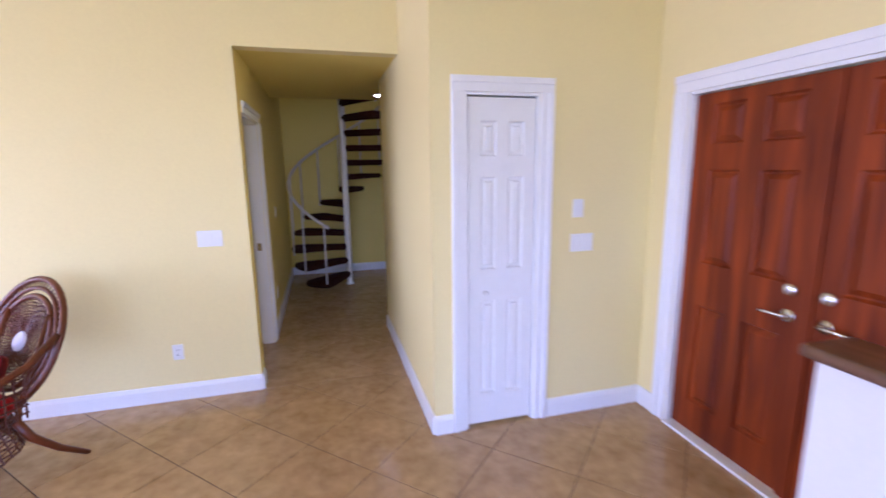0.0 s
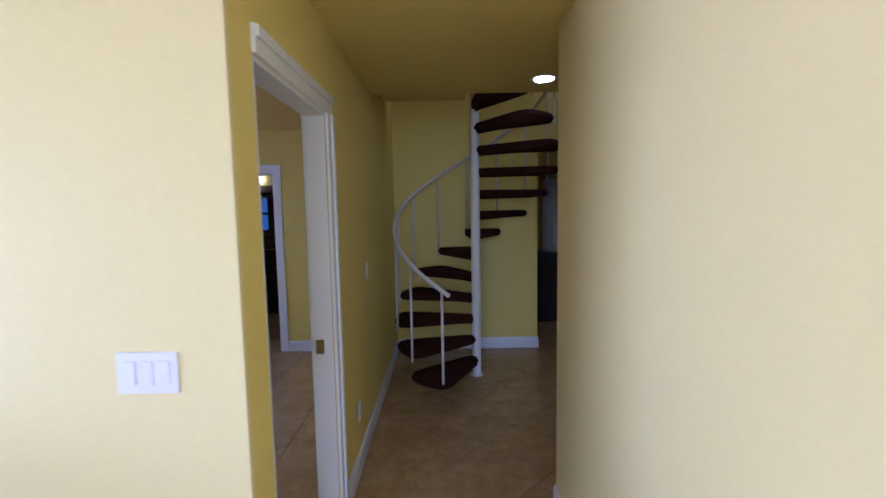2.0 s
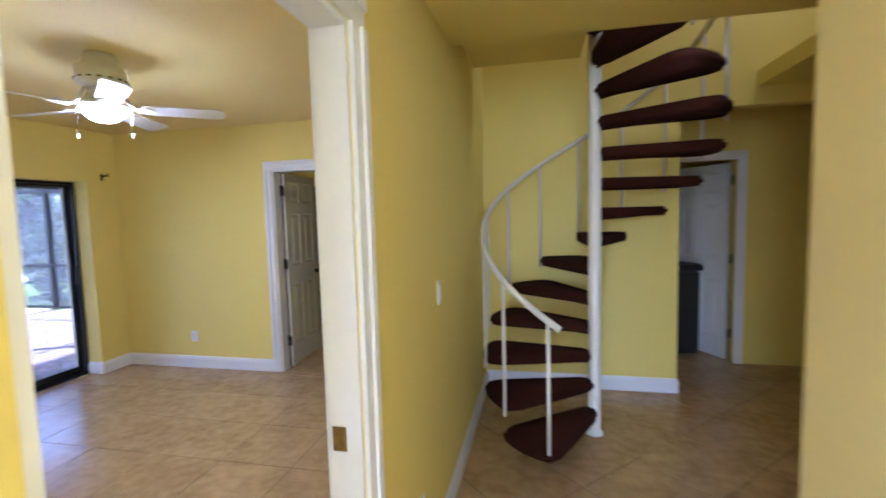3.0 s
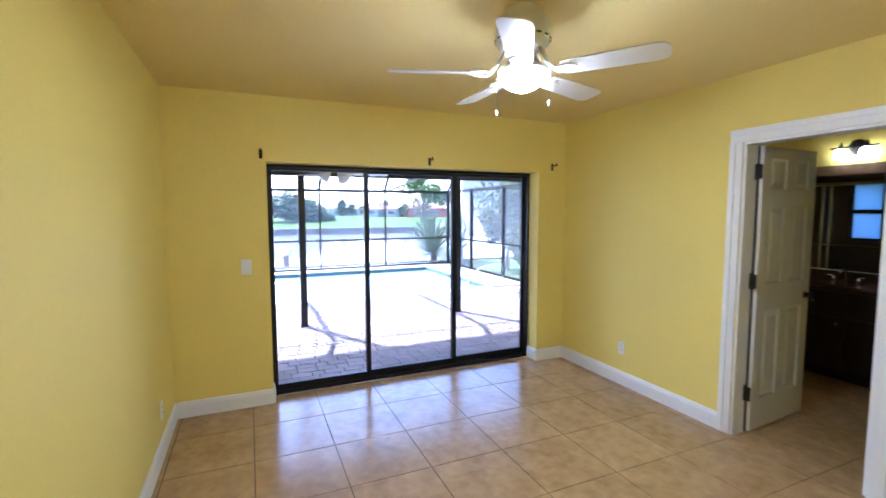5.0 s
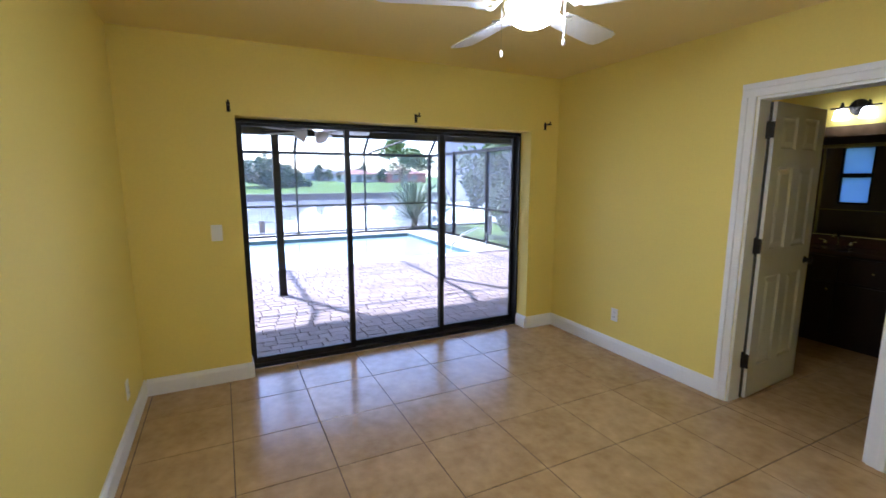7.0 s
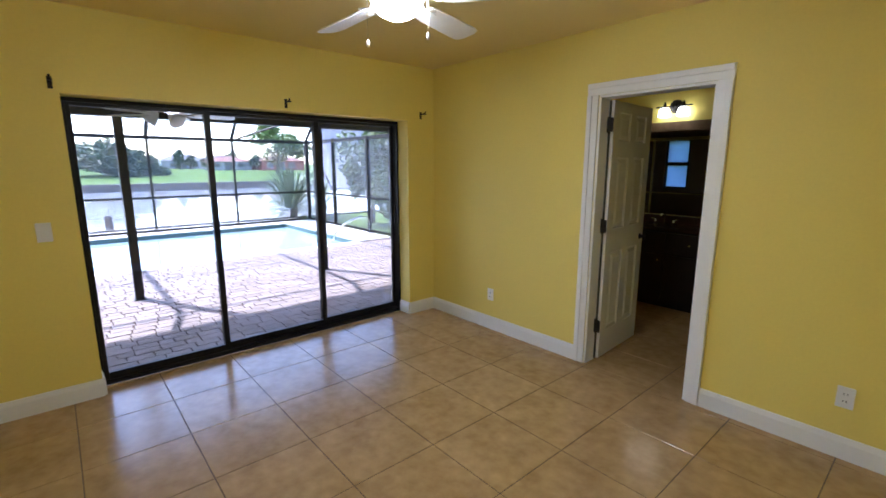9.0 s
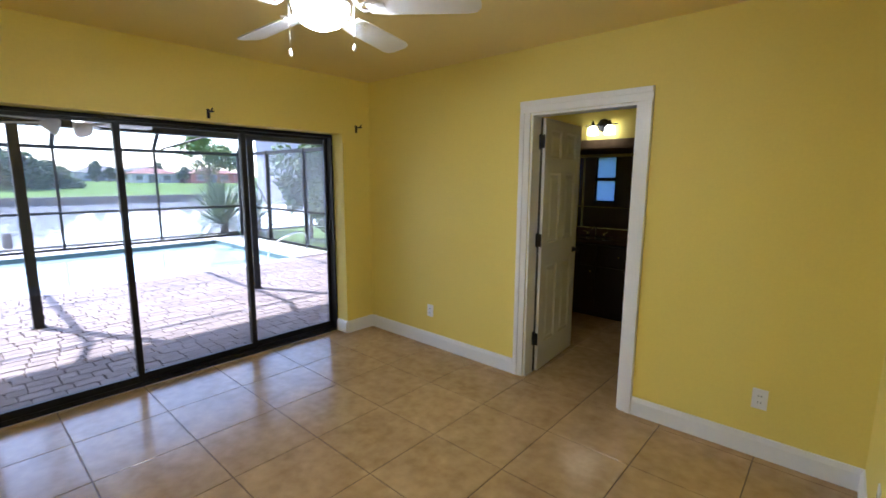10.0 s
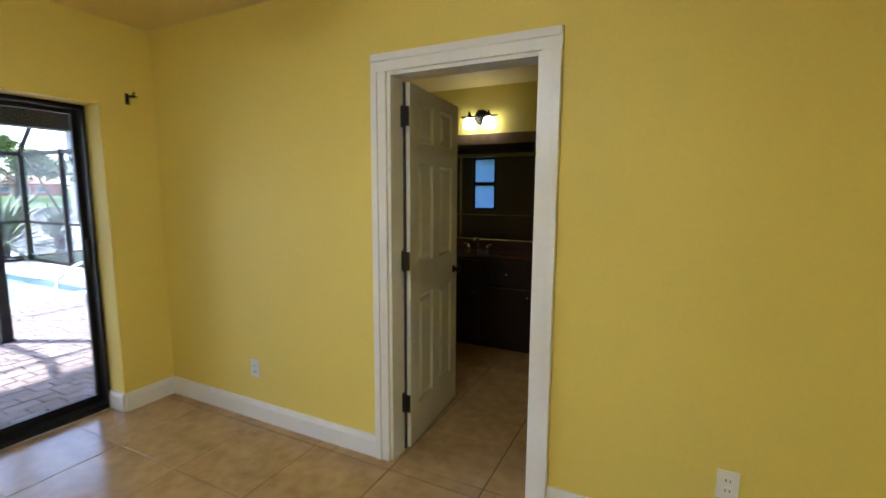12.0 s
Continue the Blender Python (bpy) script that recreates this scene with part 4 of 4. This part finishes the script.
# added strip that stands in for the lit shower tiles further back
part("tile_band", wall_bm("y", 9.488, 9.499, -4.3, -2.2, 1.93, 2.03), BROWNTILE, bpy.data.objects["wall_bath_vanity"])

# ---- outdoors ----
def ground():
    xs = [(400, -0.15), (-4.5, -0.15), (-9.19, -0.16), (-9.22, -0.16), (-13.03, -0.16), (-13.06, -0.16), (-15.2, -0.18), (-15.4, -0.25), (-15.41, -2.2), (-54, -2.4), (-54.05, -2.2), (-54.3, -0.35), (-72, 0.25), (-110, 0.9), (-900, 3.0)]
    ys = [-900, -300, -120, -60, -30, -10, -6.0, -5.98, 0, 8.92, 8.95, 10, 20, 40, 80, 160, 300, 900]
    bm = bmesh.new()
    grid = [[bm.verts.new((x, y, -1.62 if -13.05 < x < -9.2 and -5.99 < y < 8.94 else z)) for y in ys] for x, z in xs]
    for a, b in zip(grid, grid[1:]):
        for j in range(len(ys) - 1):
            bm.faces.new((a[j], a[j + 1], b[j + 1], b[j]))
    struct("ground", bm, GRASS, "green lawn ground reaching the far bank of the canal")


ground()
struct("water_canal", boxed((-54.02, -900, -1.2), (-15.42, 900, -1.0)), CANAL, "bright rippled canal water")
struct("seawall_near", boxed((-15.42, -100, -2.2), (-15.2, 100, -0.12), 0.02), SEAWALL, "weathered concrete seawall along the canal")
bm = boxed((-54.3, -300, -2.2), (-53.9, 300, -0.45), 0.02)
box(bm, (-54.5, -300, -0.45), (-53.75, 300, -0.25), 0.03)
struct("seawall_far", bm, SEAWALL, "weathered seawall with a cap on the far bank")
struct("wall_outer_west", wall_bm("x", -4.95, -4.83, 3.56, 11.2, -0.15, 3.2, [(4.2, 6.93, -0.15, 2.02)]), STUCCO, "cream stucco outer wall round the glass door")
struct("ceiling_lanai", boxed((-7.32, 2.0, 2.42), (-4.95, 9.9, 2.52)), SOFFIT, "grey painted lanai ceiling")
struct("beam_lanai", boxed((-7.32, 2.0, 2.09), (-7.14, 9.9, 2.42), 0.005), CAGE, "dark beam along the lanai roof edge")
deck = struct("pavement_deck", boxed((-9.2, -6.0, -0.14), (-4.83, 9.85, -0.068)), PAVERJOINT, "red and grey paver deck by the pool")
bm = boxed((-14.2, -6.0, -0.15), (-13.05, 9.85, -0.045), 0.02)
box(bm, (-13.05, 8.95, -0.15), (-9.2, 9.85, -0.045), 0.02)
struct("pavement_coping", bm, COPING, "pale pool coping by the screen")
box_ = boxed((-9.2, -6.0, -0.14), (-8.95, 8.95, -0.043), 0.02)
struct("pavement_coping_near", box_, COPING, "pale pool coping along the deck")
bm = boxed((-13.05, -6.0, -1.6), (-9.2, 8.95, -1.5))
for lo, hi in (((-13.052, -6.0, -1.5), (-13.0, 8.95, -0.05)), ((-9.25, -6.0, -1.5), (-9.2, 8.95, -0.05)), ((-13.0, 8.90, -1.5), (-9.25, 8.95, -0.05))):
    box(bm, lo, hi)
struct("pool_shell", bm, POOLTILE, "blue plastered pool walls")
struct("water_pool", boxed((-13.0, -6.0, -0.5), (-9.25, 8.90, -0.14)), POOLWATER, "turquoise pool water")


def cage_post(x, y, h, w=0.06, d=0.09, name="cage_post"):
    ob = thing(name, "dark bronze aluminium screen cage post", "post", pose(x, y, -0.05), "screen cage posts")
    part("shaft", boxed((-w / 2, -d / 2, 0), (w / 2, d / 2, h), 0.004), CAGE, ob)
    part("foot_plate", boxed((-w / 2 - 0.02, -d / 2 - 0.02, 0), (w / 2 + 0.02, d / 2 + 0.02, 0.012), 0.002), CAGE, ob)
    return ob


for x, y, h in ((-13.6, 9.9, 2.3), (-12.0, 9.92, 2.3), (-10.27, 9.93, 2.3), (-9.18, 9.92, 2.3), (-7.9, 9.92, 2.3)):
    cage_post(x, y, h)
for y in (-4.2, -2.2, -0.2, 1.8, 3.85, 5.95, 7.85):
    cage_post(-13.6, y, 2.3, 0.05, 0.05)
for y in (4.80, 7.22, 9.6, 0.7):
    cage_post(-7.23, y, 2.2, 0.09, 0.09, "lanai_post")
cage = thing("screen_cage_frame", "dark bronze aluminium rails and rafters of the pool cage", "pool cage", pose(0, 0, 0))
for z, w in ((0.0, 0.05), (0.80, 0.05), (2.20, 0.08)):
    part("rail", boxed((-13.62, -6, z - 0.045), (-13.57, 9.87, z - 0.045 + w), 0.004), CAGE, cage)
    part("rail", boxed((-13.57, 9.895, z - 0.045), (-7.3, 9.945, z - 0.045 + w), 0.004), CAGE, cage)
for y in (-4.2, -2.2, -0.2, 1.8, 3.85, 5.95, 7.85, 9.9):
    part("rafter", tube(bmesh.new(), ((-13.6, y, 2.24), (-12.5, y, 3.2), (-8.6, y, 3.2), (-7.25, y, 2.5)), 0.045, 4), CAGE, cage)
for x, z in ((-12.5, 3.2), (-10.5, 3.2), (-8.6, 3.2)):
    part("purlin", tube(bmesh.new(), ((x, -6, z), (x, 9.9, z)), 0.03, 4), CAGE, cage)
for y0, y1 in ((-4.2, -2.2), (-2.2, -0.2), (-0.2, 1.8), (1.8, 3.85), (3.85, 5.95), (5.95, 7.85), (7.85, 9.87)):
    for z0, z1 in ((0.01, 0.75), (0.81, 2.15)):
        net = part("screen", boxed((-13.597, y0 + 0.03, z0), (-13.593, y1 - 0.03, z1)), SCREEN, cage, "grey insect screen")
        net.visible_shadow = False
for x0, x1 in ((-13.57, -12.0), (-12.0, -10.27), (-10.27, -9.18), (-9.18, -7.9)):
    for z0, z1 in ((0.01, 0.75), (0.81, 2.15)):
        net = part("screen", boxed((x0 + 0.03, 9.918, z0), (x1 - 0.03, 9.922, z1)), SCREEN, cage, "grey insect screen")
        net.visible_shadow = False
part("brace", tube(bmesh.new(), ((-13.6, 8.0, 2.24), (-12.0, 9.9, 3.0)), 0.025, 4), CAGE, cage)
part("brace", tube(bmesh.new(), ((-13.5, 9.92, 2.2), (-12.05, 9.92, 0.85)), 0.022, 4), CAGE, cage)

fan2 = ceiling_fan("white lanai ceiling fan with glass shades, blades brown", pose(-6.0, 5.08, 2.42), "shades", FANWHITE, 0.60, 10, 0.10)
rail = thing("pool_handrail", "curved chrome handrail beside the pool", "handrail", pose(-9.9, 9.15, -0.05))
part("loop", tube(bmesh.new(), ((0.0, 0.55, 0.0), (0.0, 0.54, 0.30), (0.0, 0.46, 0.41), (0.0, 0.30, 0.43), (0.0, -0.1, 0.30), (0.0, -0.35, 0.10), (0.0, -0.42, -0.1), (0.0, -0.42, -0.4)), 0.022, 10), NICKEL, rail, smooth=True)
for y, z in ((0.55, 0.0),):
    part("flange", lathe(bmesh.new(), ((0.05, 0), (0.045, 0.012), (0.025, 0.015)), (0, y, z), 16), NICKEL, rail)
pile = thing("dock_pile", "short grey wooden pile standing in the canal", "pile", pose(-22.0, 5.6, -2.3))
part("post", tube(bmesh.new(), ((0, 0, 0), (0, 0, 1.9), (0, 0, 1.95)), 0.13, 10, radii=(0.14, 0.13, 0.10)), BARK, pile)


# plants
def leaves(bm, center, radii, count, size, rng, hollow=0.55):
    """Leaves scattered in an uneven ellipsoid."""
    lumps = [(Vector((rng.gauss(0, 1), rng.gauss(0, 1), rng.gauss(0, 0.8))).normalized() * rng.uniform(0.35, 0.95), rng.uniform(0.25, 0.5)) for _ in range(14)]
    for _ in range(count):
        c, r = lumps[rng.randrange(len(lumps))]
        d = Vector((rng.gauss(0, 1), rng.gauss(0, 1), rng.gauss(0, 1))).normalized() * r * rng.uniform(hollow, 1.0)
        p = Vector(center) + Vector(((c.x + d.x) * radii[0], (c.y + d.y) * radii[1], (c.z + d.z) * radii[2]))
        s = size * rng.uniform(0.6, 1.4)
        m = Matrix.Translation(p) @ Euler((rng.uniform(-0.9, 0.9), rng.uniform(-0.9, 0.9), rng.uniform(0, 6.3))).to_matrix().to_4x4()
        v = [bm.verts.new(m @ Vector(q)) for q in ((-s, 0, 0), (0, -s * 0.45, s * 0.12), (s, 0, 0), (0, s * 0.45, s * 0.12))]
        bm.faces.new(v)


def tree(name, label, x, y, z, height, spread, count, size, mat, seed, trunk=0.12, low=0.35):
    rng = random.Random(seed)
    t = thing(name, label, "tree" if "tree" in name else "shrub", pose(x, y, z))
    bm = bmesh.new()
    top = height * 0.75
    tube(bm, ((0, 0, 0), (trunk * 0.6, trunk * 0.4, top * 0.35), (0, trunk, top * 0.7), (trunk, 0, top)), trunk, 8, radii=(trunk * 1.3, trunk, trunk * 0.7, trunk * 0.2))
    for i in range(7):
        a = i * 2.4 + rng.uniform(0, 0.6)
        h0 = top * rng.uniform(0.25, 0.7)
        ln = spread * rng.uniform(0.5, 0.8)
        tube(bm, ((0, 0, h0), (math.cos(a) * ln * 0.5, math.sin(a) * ln * 0.5, h0 + ln * 0.45), (math.cos(a) * ln, math.sin(a) * ln, h0 + ln * 0.7)), 0.03, 6, radii=(trunk * 0.5, trunk * 0.3, trunk * 0.1))
    part("trunk", bm, BARK, t)
    bm = bmesh.new()
    leaves(bm, (0, 0, height * (low + 1) / 2), (spread, spread, height * (1 - low) / 2), count, size, rng)
    part("crown", bm, mat, t)


tree("tree", "leafy tree with a broad crown on the canal bank", -72.0, 31.3, 0.0, 8.2, 4.9, 4200, 0.32, LEAF, 5, 0.25, 0.22)
for i, (x, y, h, s) in enumerate(((-12.3, 11.3, 3.4, 0.9), (-10.8, 11.1, 3.0, 0.85), (-9.3, 11.2, 3.3, 0.9), (-7.9, 11.3, 2.8, 0.9), (-11.6, 12.4, 4.2, 1.0), (-9.8, 12.6, 4.4, 1.1))):
    tree("shrub", "tall green leafy shrub outside the pool cage", x, y, -0.2, h, s, 4200, 0.085, PALELEAF, 20 + i, 0.05, 0.05)
for i, (x, y, h, s) in enumerate(((-71.0, 9.3, 5.4, 4.2), (-70.6, 13.2, 3.6, 2.8), (-71.5, 4.6, 5.2, 4.4), (-72, -1.5, 5.0, 4.5), (-71.5, -9.0, 4.6, 4.5))):
    tree("shrub", "large rounded green bush on the far bank", x, y, -0.6, h, s, 1900, 0.42, DARKLEAF, 40 + i, 0.3, -0.05)
for i, (x, y, h, s) in enumerate(((-97, 22.6, 3.6, 1.3), (-98, 24.5, 2.6, 1.0), (-96, 27.0, 2.4, 1.2), (-90, 34.0, 2.8, 1.2), (-118, 13.1, 7.0, 1.4), (-104, 17.5, 4.0, 2.6), (-102, 33, 3.4, 1.8))):
    tree("tree", "distant green tree beside the houses", x, y, 0.6, h, s, 700, 0.45, DARKLEAF, 60 + i, 0.2, 0.15)


def spiky(x, y, h, n, seed, label):
    rng = random.Random(seed)
    t = thing("yucca_plant", label, "plant", pose(x, y, -0.2))
    part("trunk", tube(bmesh.new(), ((0, 0, 0), (0.04, 0, 0.2), (0, 0.03, 0.45)), 0.12, 8), BARK, t)
    bm = bmesh.new()
    for i in range(n):
        a, e = rng.uniform(0, 6.28), rng.uniform(-0.2, 1.4)
        ln = h * rng.uniform(0.7, 1.0)
        d = Vector((math.cos(a) * math.cos(e), math.sin(a) * math.cos(e), math.sin(e)))
        side = Vector((-math.sin(a), math.cos(a), 0)) * 0.035
        p0, p1, p2 = Vector((0, 0, 0.4)) + d * 0.05, Vector((0, 0, 0.4)) + d * ln * 0.6, Vector((0, 0, 0.38 - 0.12 * ln)) + d * ln
        v = [bm.verts.new(q) for q in (p0 - side * 0.6, p0 + side * 0.6, p1 + side, p2, p1 - side)]
        bm.faces.new(v)
    part("blades", bm, AGAVE, t)


spiky(-14.5, 9.75, 1.9, 190, 3, "spiky grey-green yucca at the cage corner")
spiky(-15.0, 11.0, 1.3, 80, 4, "spiky grey-green yucca beside the seawall")

def house(label, x, y, w, d, h, roof_h, wall_mat, roof_mat, wins):
    t = thing("house", label, "house", pose(x, y, 0.5))
    part("wall", boxed((-d, -w / 2, 0), (0, w / 2, h)), wall_mat, t)
    bm = bmesh.new()
    e = 0.6
    lo = [bm.verts.new(p) for p in ((-d - e, -w / 2 - e, h), (e, -w / 2 - e, h), (e, w / 2 + e, h), (-d - e, w / 2 + e, h))]
    hi = [bm.verts.new((-d / 2, -w / 2 + d / 2, h + roof_h)), bm.verts.new((-d / 2, w / 2 - d / 2, h + roof_h))]
    bm.faces.new((lo[1], lo[2], hi[1], hi[0]))
    bm.faces.new((lo[3], lo[0], hi[0], hi[1]))
    bm.faces.new((lo[0], lo[1], hi[0]))
    bm.faces.new((lo[2], lo[3], hi[1]))
    bm.faces.new(list(reversed(lo)))
    part("roof", bm, roof_mat, t)
    for yy, ww, z0, z1 in wins:
        win = part("window", boxed((0.0, yy - ww / 2 - 0.1, z0 - 0.1), (0.06, yy + ww / 2 + 0.1, z1 + 0.1), 0.01), WHITE, t)
        part("pane", boxed((0.04, yy - ww / 2, z0), (0.08, yy + ww / 2, z1)), HOUSEGLASS, win)


WINS = ((-2.6, 1.0, 0.6, 1.4), (-0.6, 1.4, 0.1, 1.5), (1.6, 1.2, 0.6, 1.4))
house("pale house with a hipped grey roof across the canal", -106, 25.5, 9, 7, 1.9, 1.4, HOUSEWHITE, ROOFGREY, WINS)
house("pale house with a low grey roof across the canal", -112, 34, 10, 7, 1.9, 1.4, HOUSEWHITE, ROOFGREY, WINS)
house("pale house with a red-brown roof on the far bank", -92, 30.2, 7.4, 6, 1.7, 1.0, HOUSEWHITE, ROOFRED, WINS)
house("red stuccoed house with a hipped roof on the far bank", -88, 38.6, 8.4, 6, 1.8, 1.0, HOUSERED, ROOFRED, WINS)
house("neighbouring house beyond the shrubs, stucco darkened as if dimmed by the screen", -10, 20, 11, 12, 3.2, 2.5, HOUSEDIMMED, ROOFGREY, WINS)

# ---- pavers of the deck, near the glass door one by one ----
def paver_mesh(w, d):
    me, _ = tile_mesh([(-w / 2, -d / 2), (w / 2, -d / 2), (w / 2, d / 2), (-w / 2, d / 2)], PAVER, 0.025, 0.006)
    return me


PW, PD = 0.125, 0.2
pavers = [paver_mesh(PW - 0.008, PD - 0.008), paver_mesh(PW - 0.008, PD * 0.62 - 0.008)]
rng = random.Random(11)
verts, faces, count = [], [], 0
row = 0
x = -4.99
while x > -8.9:
    y = 1.2 + rng.uniform(-0.2, 0)
    while y < 9.8:
        k = 0 if rng.random() < 0.6 else 1
        d = PD if k == 0 else PD * 0.62
        near = x > -5.95 and 4.1 < y < 7.6
        if near and count < 300:
            ob = new("paver", pavers[k])
            ob.parent = deck
            ob.location = (x, y + d / 2, -0.048 + rng.uniform(-0.002, 0.002))
            count += 1
        else:
            z = -0.048 + rng.uniform(-0.002, 0.002)
            b = len(verts)
            hx, hy = PW / 2 - 0.004, d / 2 - 0.004
            yy = y + d / 2
            verts += [(x - hx, yy - hy, -0.07), (x + hx, yy - hy, -0.07), (x + hx, yy + hy, -0.07), (x - hx, yy + hy, -0.07),
                      (x - hx + 0.003, yy - hy + 0.003, z), (x + hx - 0.003, yy - hy + 0.003, z), (x + hx - 0.003, yy + hy - 0.003, z), (x - hx + 0.003, yy + hy - 0.003, z)]
            faces += [(b + 4, b + 5, b + 6, b + 7), (b, b + 1, b + 5, b + 4), (b + 1, b + 2, b + 6, b + 5), (b + 2, b + 3, b + 7, b + 6), (b + 3, b, b + 4, b + 7)]
        y += d
    x -= PW
me = bpy.data.meshes.new("pavers")
me.from_pydata(verts, [], faces)
me.materials.append(PAVER)
ob = new("pavers", me)
ob.parent = deck
tagged(ob, kind="stuff")

# ---- floor tiles ----
lay_tiles(floor_bed, (-4.685, 3.55, -0.66, 7.20), 0.505, 0.005, (-3.64, 5.108), 0, TILE)
lay_tiles(floor_bath, (-4.6, 7.205, -1.35, 10.98), 0.505, 0.005, (-3.64, 5.108), 0, TILE)
lay_tiles(floor_hall, (-0.66, 3.34, 2.5, 9.4), 0.505, 0.005, (-0.206, 3.215), 45, TILE)
lay_tiles(floor_living, (-4.6, -2.0, 2.06, 3.335), 0.505, 0.005, (-0.206, 3.215), 45, TILE)
